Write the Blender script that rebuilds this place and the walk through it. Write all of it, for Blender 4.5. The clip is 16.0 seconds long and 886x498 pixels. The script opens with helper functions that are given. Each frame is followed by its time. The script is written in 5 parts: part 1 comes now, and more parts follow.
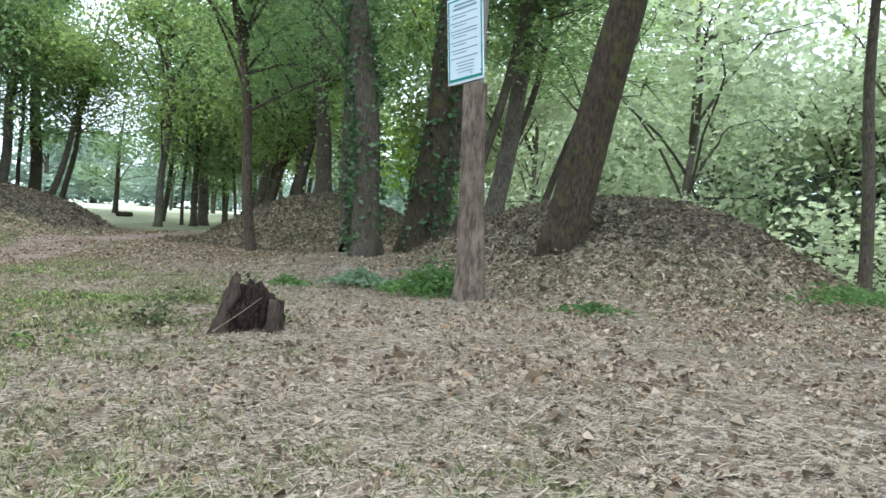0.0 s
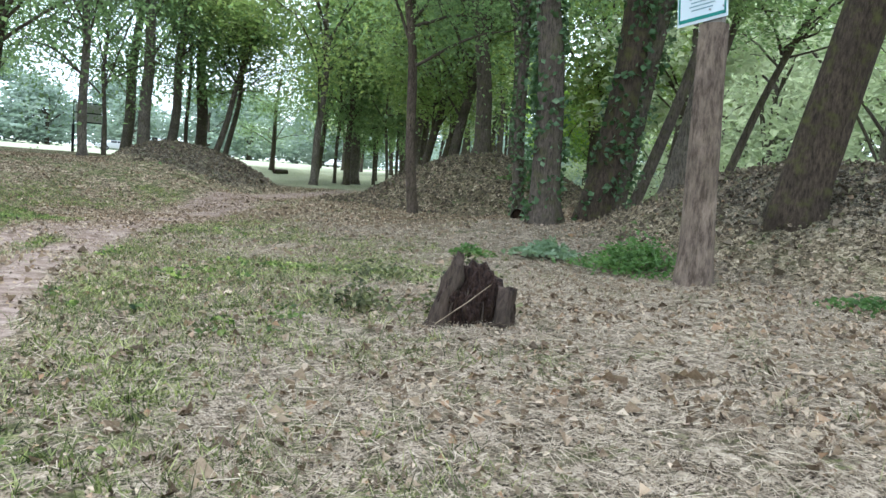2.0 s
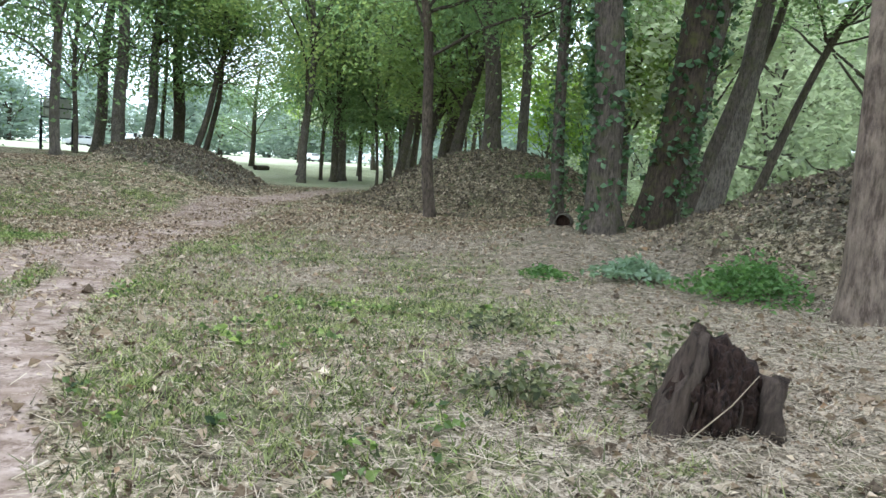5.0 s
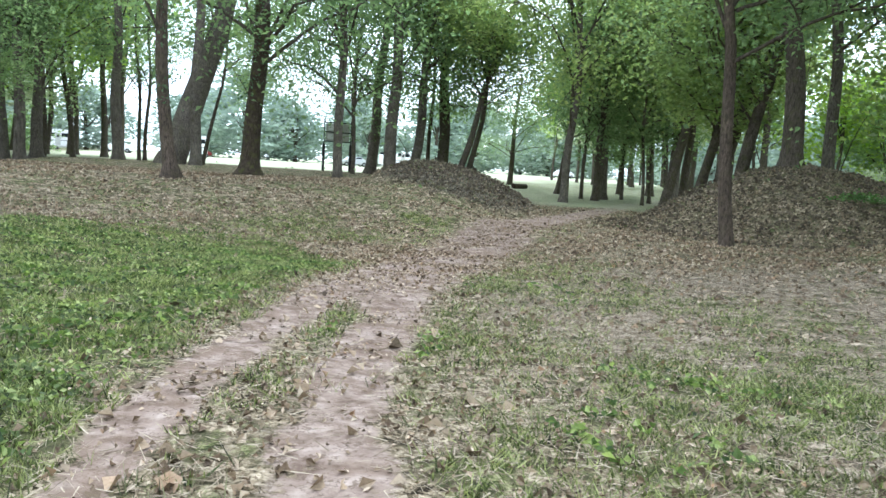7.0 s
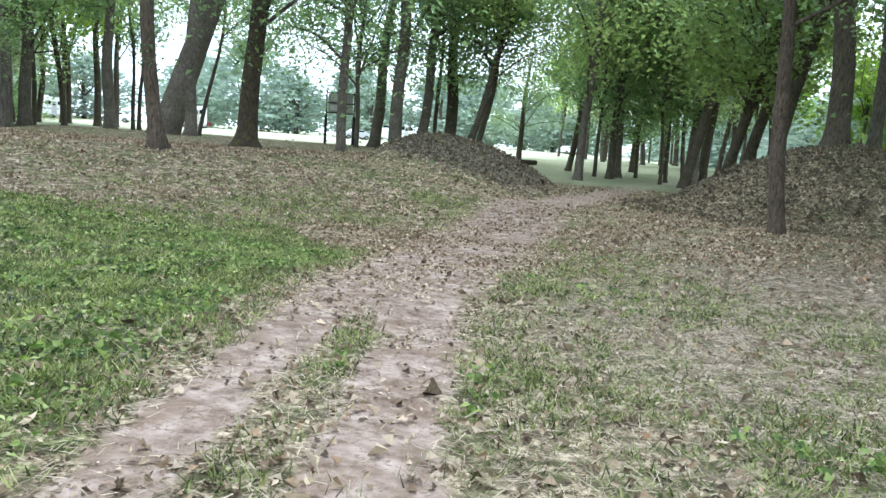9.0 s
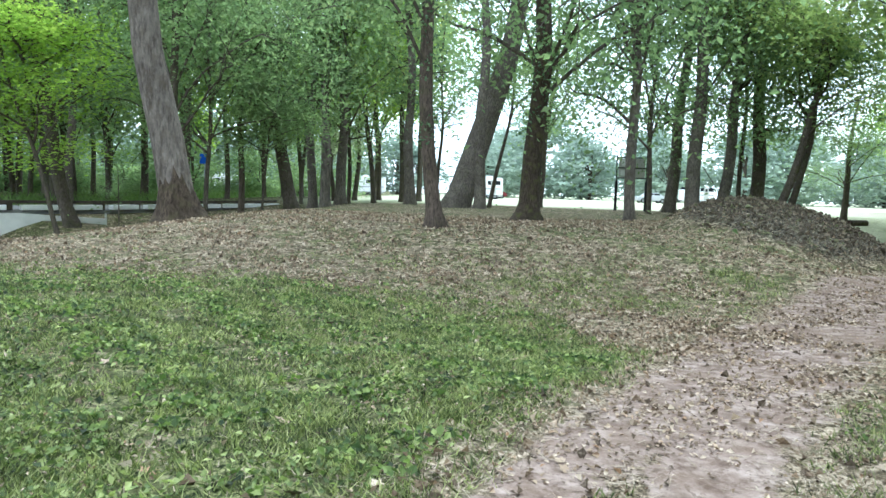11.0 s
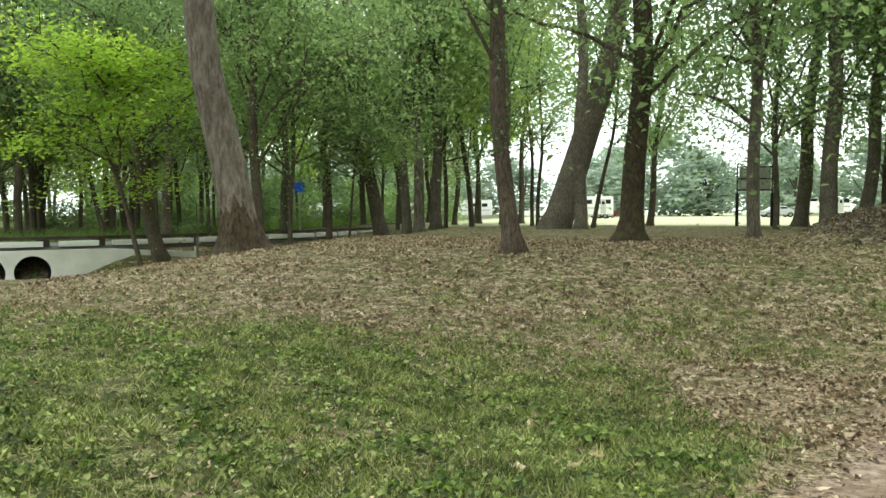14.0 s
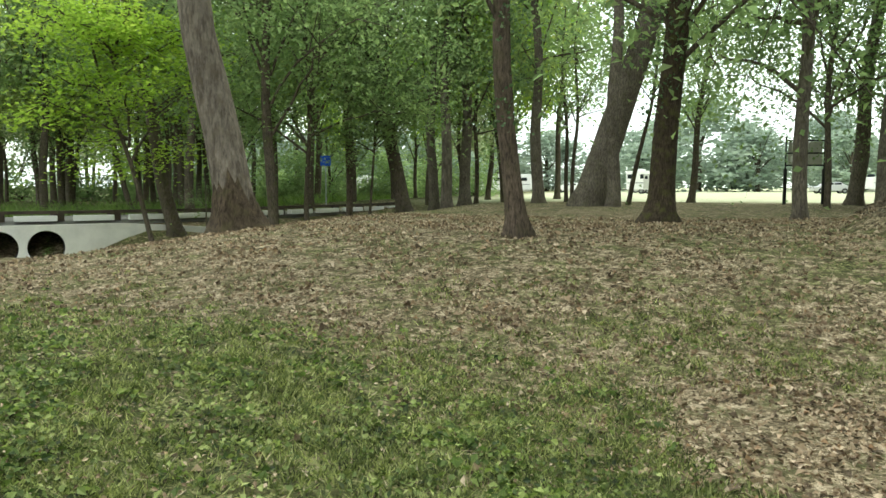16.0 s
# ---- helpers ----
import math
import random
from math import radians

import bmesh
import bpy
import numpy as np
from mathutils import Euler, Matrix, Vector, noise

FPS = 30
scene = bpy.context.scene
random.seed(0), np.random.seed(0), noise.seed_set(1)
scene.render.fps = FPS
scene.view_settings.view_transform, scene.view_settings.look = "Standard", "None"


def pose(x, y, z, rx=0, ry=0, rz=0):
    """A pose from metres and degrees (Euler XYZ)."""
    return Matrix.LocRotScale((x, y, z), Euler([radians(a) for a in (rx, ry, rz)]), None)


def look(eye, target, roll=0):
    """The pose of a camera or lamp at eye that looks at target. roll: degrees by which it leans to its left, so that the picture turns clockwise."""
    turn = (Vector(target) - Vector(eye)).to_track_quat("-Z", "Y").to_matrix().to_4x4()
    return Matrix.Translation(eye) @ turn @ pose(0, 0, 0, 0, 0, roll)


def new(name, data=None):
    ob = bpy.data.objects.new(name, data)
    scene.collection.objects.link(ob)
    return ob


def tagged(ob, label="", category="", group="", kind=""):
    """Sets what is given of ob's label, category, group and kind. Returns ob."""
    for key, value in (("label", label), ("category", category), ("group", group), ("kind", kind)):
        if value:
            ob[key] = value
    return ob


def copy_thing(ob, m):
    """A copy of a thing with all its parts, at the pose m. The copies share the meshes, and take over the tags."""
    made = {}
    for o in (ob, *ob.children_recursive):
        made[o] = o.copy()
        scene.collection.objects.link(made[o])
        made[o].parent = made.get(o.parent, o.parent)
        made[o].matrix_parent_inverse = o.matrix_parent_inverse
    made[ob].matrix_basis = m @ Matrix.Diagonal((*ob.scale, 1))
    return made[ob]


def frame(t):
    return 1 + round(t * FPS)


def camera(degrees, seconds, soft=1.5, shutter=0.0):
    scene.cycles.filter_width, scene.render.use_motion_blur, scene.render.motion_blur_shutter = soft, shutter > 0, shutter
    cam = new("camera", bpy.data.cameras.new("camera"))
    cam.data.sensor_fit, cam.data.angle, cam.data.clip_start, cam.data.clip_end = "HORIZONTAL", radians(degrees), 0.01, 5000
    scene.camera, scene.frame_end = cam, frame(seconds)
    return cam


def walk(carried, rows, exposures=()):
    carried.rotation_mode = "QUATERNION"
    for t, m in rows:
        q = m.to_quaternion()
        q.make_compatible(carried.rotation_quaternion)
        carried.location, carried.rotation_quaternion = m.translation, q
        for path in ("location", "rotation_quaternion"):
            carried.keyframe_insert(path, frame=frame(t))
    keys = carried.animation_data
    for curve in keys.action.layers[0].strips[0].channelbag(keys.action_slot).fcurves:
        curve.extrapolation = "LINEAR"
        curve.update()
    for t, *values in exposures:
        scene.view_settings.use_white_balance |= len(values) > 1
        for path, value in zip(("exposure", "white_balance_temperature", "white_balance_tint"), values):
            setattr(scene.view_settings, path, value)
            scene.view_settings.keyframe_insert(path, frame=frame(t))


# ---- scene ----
cam = camera(61.2, 16.0, shutter=0.12)
PATH = [
    (0, (-0.019, 1.669, 1.209), (1.404, 3.073, 1.138), 3.6),
    (0.5, (0.011, 1.965, 1.167), (1.273, 3.511, 1.043), 4.3),
    (1, (0.115, 2.413, 1.198), (1.221, 4.062, 0.958), 3.9),
    (1.5, (0.091, 2.851, 1.19), (1.223, 4.483, 0.953), 4.4),
    (2, (0.182, 3.249, 1.211), (1.331, 4.873, 1.01), 4.6),
    (2.5, (0.224, 3.573, 1.252), (1.415, 5.171, 1.089), 4.9),
    (3, (0.108, 3.983, 1.263), (1.314, 5.571, 1.107), 5.2),
    (5.5, (0.227, 5.938, 1.348), (1.421, 7.525, 1.114), 3.5),
    (6, (0.164, 6.337, 1.372), (1.281, 7.982, 1.155), 3.2),
    (6.5, (0.155, 6.724, 1.372), (1.145, 8.451, 1.181), 4.0),
    (7, (0.205, 7.224, 1.403), (0.845, 9.106, 1.185), 3.5),
    (7.5, (0.144, 7.712, 1.379), (0.742, 9.605, 1.135), 3.8),
    (8, (0.223, 8.145, 1.362), (0.9, 10.007, 1.09), 4.2),
    (10.5, (0.869, 10.345, 1.454), (1.032, 12.318, 1.172), 3.5),
    (11, (1.016, 10.751, 1.522), (0.885, 12.741, 1.367), 1.7),
    (11.5, (1.082, 11.186, 1.535), (0.933, 13.177, 1.417), 1.7),
    (12, (1.009, 11.633, 1.547), (0.822, 13.623, 1.478), 2.0),
    (12.5, (1.098, 12.038, 1.502), (0.816, 14.017, 1.449), 0.9),
    (13, (1.23, 12.458, 1.477), (0.863, 14.424, 1.426), -0.2),
    (13.5, (1.271, 12.926, 1.484), (0.873, 14.885, 1.44), -0.3),
    (14, (1.469, 13.37, 1.476), (1.04, 15.32, 1.379), -0.3),
    (14.5, (1.624, 13.831, 1.464), (1.169, 15.764, 1.227), -1.1),
    (15, (1.643, 14.323, 1.545), (1.186, 16.259, 1.342), -0.6),
    (15.5, (1.806, 14.7, 1.539), (1.282, 16.621, 1.353), -1.1),
    (16, (1.921, 15.052, 1.555), (1.381, 16.971, 1.388), -0.0),
]
walk(cam, [(t, look(eye, target, roll)) for t, eye, target, roll in PATH], exposures=[(0.0, 0.42, 5550, 9), (8.0, 0.48, 5550, 8), (11.0, 0.54, 5400, 5), (12.0, 0.36, 5750, 3), (12.7, 0.28, 6200, 0), (14.0, 0.15, 6900, -2), (16.0, 0.12, 6800, -1)])
SKY, SUN = 2.3, 1.4

# ---- world and sun: bright overcast sky ----
world = bpy.data.worlds.new("overcast_sky")
scene.world = world
world.use_nodes = True
wn, wl = world.node_tree.nodes, world.node_tree.links
wn.clear()
w_out = wn.new("ShaderNodeOutputWorld")
w_sky = wn.new("ShaderNodeTexSky")
w_sky.sky_type, w_sky.sun_disc = "NISHITA", False
w_sky.sun_elevation, w_sky.sun_rotation = radians(48), radians(20)
w_blue = wn.new("ShaderNodeBackground")
w_blue.inputs["Strength"].default_value = 0.12
wl.new(w_sky.outputs[0], w_blue.inputs["Color"])
w_noise = wn.new("ShaderNodeTexNoise")
w_noise.inputs["Scale"].default_value, w_noise.inputs["Detail"].default_value = 2.2, 5
w_ramp = wn.new("ShaderNodeValToRGB")
w_ramp.color_ramp.elements[0].position, w_ramp.color_ramp.elements[0].color = 0.3, (0.80, 0.88, 0.97, 1)
w_ramp.color_ramp.elements[1].position, w_ramp.color_ramp.elements[1].color = 0.7, (1, 1, 1, 1)
wl.new(w_noise.outputs[0], w_ramp.inputs[0])
w_cloud = wn.new("ShaderNodeBackground")
w_cloud.inputs["Strength"].default_value = SKY
wl.new(w_ramp.outputs[0], w_cloud.inputs["Color"])
w_mix = wn.new("ShaderNodeMixShader")
w_mix.inputs[0].default_value = 0.85
wl.new(w_blue.outputs[0], w_mix.inputs[1]), wl.new(w_cloud.outputs[0], w_mix.inputs[2])
wl.new(w_mix.outputs[0], w_out.inputs[0])
sun = new("sun", bpy.data.lights.new("sun", "SUN"))
sun.data.energy, sun.data.angle, sun.data.color = SUN, radians(25), (1.0, 0.96, 0.9)
sun.matrix_world = look((10, 30, 40), (0, 10, 0))


# ---- materials ----
def material(name, rough=0.9):
    m = bpy.data.materials.new(name)
    m.use_nodes = True
    n, l = m.node_tree.nodes, m.node_tree.links
    b = n["Principled BSDF"]
    b.inputs["Roughness"].default_value = rough
    b.inputs["Specular IOR Level"].default_value = 0.25
    return m, n, l, b


def texture(n, l, scale, detail=5, stretch=None, rough=0.6):
    c = n.new("ShaderNodeTexCoord")
    t = n.new("ShaderNodeTexNoise")
    t.inputs["Scale"].default_value, t.inputs["Detail"].default_value, t.inputs["Roughness"].default_value = scale, detail, rough
    if stretch:
        p = n.new("ShaderNodeMapping")
        p.inputs["Scale"].default_value = stretch
        l.new(c.outputs["Object"], p.inputs[0]), l.new(p.outputs[0], t.inputs["Vector"])
    else:
        l.new(c.outputs["Object"], t.inputs["Vector"])
    return t.outputs[0]


def grit(n, l, scale, stretch=None, warp=0.03):
    """Small irregular flakes, each of its own tone from 0 to 1."""
    c, v, w = n.new("ShaderNodeTexCoord"), n.new("ShaderNodeTexVoronoi"), n.new("ShaderNodeTexNoise")
    p, add, mul = n.new("ShaderNodeMapping"), n.new("ShaderNodeVectorMath"), n.new("ShaderNodeVectorMath")
    p.inputs["Scale"].default_value = stretch or (1, 1, 1)
    w.inputs["Scale"].default_value = scale * 0.5
    mul.operation, add.operation = "SCALE", "ADD"
    mul.inputs["Scale"].default_value = warp
    v.inputs["Scale"].default_value = scale
    l.new(c.outputs["Object"], p.inputs[0]), l.new(c.outputs["Object"], w.inputs["Vector"])
    l.new(w.outputs["Color"], mul.inputs[0]), l.new(p.outputs[0], add.inputs[0]), l.new(mul.outputs[0], add.inputs[1])
    l.new(add.outputs[0], v.inputs["Vector"])
    split = n.new("ShaderNodeSeparateColor")
    l.new(v.outputs["Color"], split.inputs[0])
    return split.outputs[0]


def ramp(n, l, fac, *stops):
    r = n.new("ShaderNodeValToRGB")
    while len(r.color_ramp.elements) < len(stops):
        r.color_ramp.elements.new(0.5)
    for e, (p, c) in zip(r.color_ramp.elements, stops):
        e.position, e.color = p, (*c, 1)
    l.new(fac, r.inputs[0])
    return r.outputs[0]


def blend(n, l, fac, a, b, mode="MIX"):
    m = n.new("ShaderNodeMix")
    m.data_type, m.blend_type = "RGBA", mode
    for sock, v in ((m.inputs[0], fac), (m.inputs[6], a), (m.inputs[7], b)):
        if isinstance(v, (int, float)):
            sock.default_value = v
        elif isinstance(v, tuple):
            sock.default_value = (*v, 1)
        else:
            l.new(v, sock)
    return m.outputs[2]


def maths(n, l, op, a, b):
    m = n.new("ShaderNodeMath")
    m.operation = op
    for sock, v in zip(m.inputs, (a, b)):
        if isinstance(v, (int, float)):
            sock.default_value = v
        else:
            l.new(v, sock)
    return m.outputs[0]


def relief(n, l, b, fac, strength, distance):
    u = n.new("ShaderNodeBump")
    u.inputs["Strength"].default_value, u.inputs["Distance"].default_value = strength, distance
    l.new(fac, u.inputs["Height"]), l.new(u.outputs[0], b.inputs["Normal"])


def plain(name, colour, rough=0.6, metal=0.0, wear=0.25, scale=6.0):
    """A painted or bare surface with faint stains and grain."""
    m, n, l, b = material(name, rough)
    b.inputs["Metallic"].default_value = metal
    dark = tuple(c * (1 - wear) for c in colour)
    coarse, fine = texture(n, l, scale), texture(n, l, scale * 14, 3)
    col = ramp(n, l, coarse, (0.3, dark), (0.65, colour))
    l.new(blend(n, l, 0.15, col, ramp(n, l, fine, (0.3, dark), (0.7, colour))), b.inputs["Base Color"])
    relief(n, l, b, fine, 0.15, 0.004)
    return m


def bark(name, dark, light, moss=(0.09, 0.10, 0.03), mossy=0.3, furrow=26.0):
    """Furrowed bark with lichen and mossy patches."""
    m, n, l, b = material(name, 0.95)
    grain = texture(n, l, furrow, 7, (1, 1, 0.26), 0.75)
    broad = texture(n, l, 1.6, 4)
    patch = texture(n, l, 4.5, 6)
    col = ramp(n, l, grain, (0.38, dark), (0.5, tuple((a + c) / 2 for a, c in zip(dark, light))), (0.64, light))
    col = blend(n, l, maths(n, l, "MULTIPLY", ramp(n, l, broad, (0.35, (0, 0, 0)), (0.7, (1, 1, 1))), 0.5), col, tuple(c * 0.6 for c in dark))
    col = blend(n, l, maths(n, l, "MULTIPLY", ramp(n, l, patch, (0.5, (0, 0, 0)), (0.68, (1, 1, 1))), mossy), col, moss)
    l.new(col, b.inputs["Base Color"])
    relief(n, l, b, grain, 0.9, 0.03)
    return m


def foliage(name, dark, mid, light, glow=0.5, rough=0.55, clump=0.7, through_tint=(1.4, 1.6, 1.0), single=0.36):
    """Leaves: the tone changes from leaf to leaf, from spray to spray and from plant to plant; light passes through."""
    m, n, l, b = material(name, rough)
    geo, inf = n.new("ShaderNodeNewGeometry"), n.new("ShaderNodeObjectInfo")
    spray = ramp(n, l, texture(n, l, clump, 3), (0.34, (0, 0, 0)), (0.66, (1, 1, 1)))
    own = maths(n, l, "ADD", maths(n, l, "MULTIPLY", geo.outputs["Random Per Island"], single), maths(n, l, "MULTIPLY", inf.outputs["Random"], 0.3 if single < 0.5 else 0.06))
    fac = maths(n, l, "ADD", own, maths(n, l, "MULTIPLY", spray, 0.34 if single < 0.5 else 0.9 - single))
    col = ramp(n, l, fac, (0.1, dark), (0.5, mid), (0.92, light))
    l.new(col, b.inputs["Base Color"])
    b.inputs["Specular IOR Level"].default_value = 0.35
    tr, mx = n.new("ShaderNodeBsdfTranslucent"), n.new("ShaderNodeMixShader")
    l.new(blend(n, l, 1.0, col, through_tint, "MULTIPLY"), tr.inputs[0])
    mx.inputs[0].default_value = glow
    l.new(b.outputs[0], mx.inputs[1]), l.new(tr.outputs[0], mx.inputs[2])
    l.new(mx.outputs[0], n["Material Output"].inputs[0])
    return m


def litter_leaf(name, *stops):
    """Fallen leaves and straw: the tone changes from piece to piece."""
    m, n, l, b = material(name, 0.8)
    geo, inf = n.new("ShaderNodeNewGeometry"), n.new("ShaderNodeObjectInfo")
    fac = maths(n, l, "FRACT", maths(n, l, "ADD", geo.outputs["Random Per Island"], inf.outputs["Random"]), 0)
    col = ramp(n, l, fac, *stops)
    l.new(blend(n, l, 0.2, col, ramp(n, l, texture(n, l, 60, 3), (0.35, (0.06, 0.04, 0.025)), (0.6, (0.5, 0.4, 0.28)))), b.inputs["Base Color"])
    return m


def ground_material():
    m, n, l, b = material("earth_grass_litter", 1.0)
    b.inputs["Specular IOR Level"].default_value = 0.08

    def mask(name):
        a = n.new("ShaderNodeAttribute")
        a.attribute_name = name
        return a.outputs["Fac"]

    flake, speck = grit(n, l, 34), grit(n, l, 85, None, 0.015)
    soft, mid, broad = texture(n, l, 22, 5), texture(n, l, 6, 5), texture(n, l, 0.8, 5)
    patch = texture(n, l, 2.0, 5)
    coarse = grit(n, l, 11, None, 0.08)
    fine = maths(n, l, "ADD", maths(n, l, "ADD", maths(n, l, "MULTIPLY", flake, 0.30), maths(n, l, "MULTIPLY", speck, 0.22)), maths(n, l, "ADD", maths(n, l, "MULTIPLY", soft, 0.24), maths(n, l, "MULTIPLY", coarse, 0.24)))
    stalks = maths(n, l, "ADD", maths(n, l, "MULTIPLY", grit(n, l, 70, (1, 0.16, 1), 0.05), 0.35), maths(n, l, "MULTIPLY", grit(n, l, 80, (0.16, 1, 1), 0.05), 0.35))
    stalks = maths(n, l, "ADD", stalks, maths(n, l, "MULTIPLY", soft, 0.3))
    litter = ramp(n, l, fine, (0.28, (0.022, 0.017, 0.011)), (0.42, (0.15, 0.118, 0.075)), (0.56, (0.315, 0.252, 0.168)), (0.74, (0.60, 0.50, 0.365)))
    litter = blend(n, l, ramp(n, l, mid, (0.45, (0, 0, 0)), (0.6, (0.55, 0.55, 0.55))), litter, (0.10, 0.082, 0.05))
    litter = blend(n, l, ramp(n, l, patch, (0.48, (0, 0, 0)), (0.62, (0.45, 0.45, 0.45))), litter, (0.13, 0.13, 0.06))
    straw = ramp(n, l, stalks, (0.30, (0.028, 0.022, 0.016)), (0.42, (0.155, 0.125, 0.088)), (0.54, (0.32, 0.257, 0.19)), (0.74, (0.50, 0.42, 0.325)))
    straw = blend(n, l, ramp(n, l, mid, (0.46, (0, 0, 0)), (0.6, (0.75, 0.75, 0.75))), straw, (0.10, 0.082, 0.055))
    grass = ramp(n, l, maths(n, l, "ADD", maths(n, l, "MULTIPLY", fine, 0.6), maths(n, l, "MULTIPLY", stalks, 0.4)), (0.34, (0.010, 0.015, 0.006)), (0.44, (0.055, 0.07, 0.026)), (0.53, (0.15, 0.162, 0.062)), (0.67, (0.34, 0.33, 0.165)))
    grass = blend(n, l, ramp(n, l, mid, (0.5, (0, 0, 0)), (0.6, (0.75, 0.75, 0.75))), grass, (0.085, 0.078, 0.042))
    grass = blend(n, l, ramp(n, l, patch, (0.4, (0.6, 0.6, 0.6)), (0.52, (0, 0, 0))), grass, (0.05, 0.066, 0.024))
    dirt = ramp(n, l, mid, (0.34, (0.17, 0.12, 0.092)), (0.5, (0.30, 0.228, 0.185)), (0.68, (0.45, 0.36, 0.305)))
    dirt = blend(n, l, ramp(n, l, fine, (0.28, (0.7, 0.7, 0.7)), (0.44, (0, 0, 0))), dirt, (0.13, 0.09, 0.063))
    dirt = blend(n, l, ramp(n, l, patch, (0.5, (0, 0, 0)), (0.6, (0.5, 0.5, 0.5))), dirt, (0.22, 0.155, 0.112))

    def edged(name, amount=0.75):
        v = maths(n, l, "ADD", mask(name), maths(n, l, "MULTIPLY", maths(n, l, "SUBTRACT", maths(n, l, "ADD", maths(n, l, "ADD", maths(n, l, "MULTIPLY", mid, 0.7), maths(n, l, "MULTIPLY", flake, 0.15)), maths(n, l, "MULTIPLY", patch, 0.8)), 0.825), amount * 2))
        return ramp(n, l, v, (0.38, (0, 0, 0)), (0.62, (1, 1, 1)))

    heap = ramp(n, l, fine, (0.3, (0.014, 0.012, 0.009)), (0.5, (0.085, 0.074, 0.053)), (0.72, (0.29, 0.255, 0.19)))
    col = blend(n, l, edged("straw"), litter, straw)
    col = blend(n, l, edged("mound", 0.5), col, heap)
    col = blend(n, l, edged("grass", 1.2), col, grass)
    col = blend(n, l, edged("path", 0.8), col, dirt)
    # Mown field: the glare of the open sky is put into its pale colour.
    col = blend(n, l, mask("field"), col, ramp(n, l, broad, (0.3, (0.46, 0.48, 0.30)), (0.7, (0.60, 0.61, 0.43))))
    col = blend(n, l, mask("mud"), col, (0.10, 0.085, 0.055))
    l.new(col, b.inputs["Base Color"])
    relief(n, l, b, maths(n, l, "ADD", fine, mid), 1.0, 0.03)
    return m


BARK_BROWN = bark("bark_brown", (0.065, 0.054, 0.046), (0.27, 0.23, 0.19))
BARK_DARK = bark("bark_dark", (0.042, 0.034, 0.027), (0.185, 0.15, 0.118), mossy=0.45)
BARK_PALE = bark("bark_pale", (0.085, 0.07, 0.058), (0.29, 0.25, 0.215), (0.115, 0.092, 0.065), 0.6, 9.0)
BARK_MOSSY = bark("bark_mossy", (0.024, 0.018, 0.013), (0.112, 0.083, 0.058), (0.085, 0.085, 0.025), 0.8)
BARK_FOOT = bark("bark_foot", (0.028, 0.02, 0.014), (0.135, 0.10, 0.07), (0.075, 0.068, 0.03), 0.5, 14.0)
BARK_RED = bark("bark_reddish", (0.045, 0.034, 0.027), (0.20, 0.152, 0.117), mossy=0.2)
POST_WOOD = bark("weathered_post", (0.09, 0.066, 0.051), (0.33, 0.255, 0.197), mossy=0.1, furrow=16.0)
ROT = bark("rotten_wood", (0.010, 0.006, 0.005), (0.075, 0.042, 0.03), (0.05, 0.035, 0.02), 0.3, 30.0)
ROT_PALE = bark("dry_rotten_wood", (0.05, 0.036, 0.028), (0.15, 0.11, 0.085), (0.06, 0.05, 0.035), 0.3, 24.0)
LEAF = foliage("tree_leaf", (0.115, 0.168, 0.095), (0.205, 0.272, 0.142), (0.345, 0.40, 0.20), 0.73, through_tint=(1.35, 1.48, 1.1))
LEAF_WARM = foliage("turning_leaf", (0.148, 0.198, 0.092), (0.25, 0.31, 0.132), (0.41, 0.43, 0.19), 0.73, through_tint=(1.4, 1.5, 1.05))
# Bank and wood leaves whose colour is paled to carry haze and glare.
LEAF_PALED = foliage("haze_paled_leaf", (0.29, 0.34, 0.215), (0.43, 0.47, 0.325), (0.58, 0.60, 0.44), 0.66, through_tint=(1.3, 1.34, 1.14))
LEAF_YELLOW = foliage("yellow_green_leaf", (0.18, 0.26, 0.06), (0.29, 0.375, 0.085), (0.45, 0.48, 0.13), 0.72)
# Air haze over the far trees is mixed into this bluish leaf colour.
LEAF_FAR_HAZE = foliage("distant_leaf_haze", (0.24, 0.31, 0.255), (0.34, 0.41, 0.34), (0.47, 0.53, 0.43), 0.45, clump=0.25, through_tint=(1.2, 1.25, 1.15))
IVY = foliage("ivy_leaf", (0.035, 0.075, 0.03), (0.075, 0.135, 0.055), (0.22, 0.29, 0.17), 0.2, 0.4, 3.0)
GRASS = foliage("grass_blade", (0.012, 0.018, 0.006), (0.14, 0.168, 0.055), (0.54, 0.545, 0.25), 0.3, 0.7, 2.6, single=0.62)
DRY_LEAF = litter_leaf("dry_leaf", (0.0, (0.035, 0.022, 0.014)), (0.35, (0.17, 0.113, 0.07)), (0.65, (0.36, 0.265, 0.175)), (0.9, (0.68, 0.56, 0.42)), (1.0, (0.36, 0.21, 0.11)))
STRAW = litter_leaf("dry_straw", (0.0, (0.07, 0.052, 0.034)), (0.4, (0.28, 0.22, 0.15)), (1.0, (0.60, 0.51, 0.385)))
TANGLE = foliage("tangled_weed", (0.02, 0.025, 0.012), (0.13, 0.14, 0.065), (0.45, 0.42, 0.26), 0.3, 0.7, 3.0, single=0.62)
GROUND = ground_material()
CONCRETE = plain("concrete", (0.78, 0.765, 0.73), 0.9, 0, 0.25, 1.2)
ASPHALT = plain("pale_asphalt", (0.24, 0.235, 0.225), 0.95, 0, 0.3, 0.6)
TIMBER = plain("dark_timber", (0.075, 0.058, 0.045), 0.9, 0, 0.5, 3)
BLACK = plain("black_paint", (0.02, 0.02, 0.022), 0.6)
PIPE_DARK = plain("corrugated_pipe", (0.03, 0.03, 0.032), 0.7)
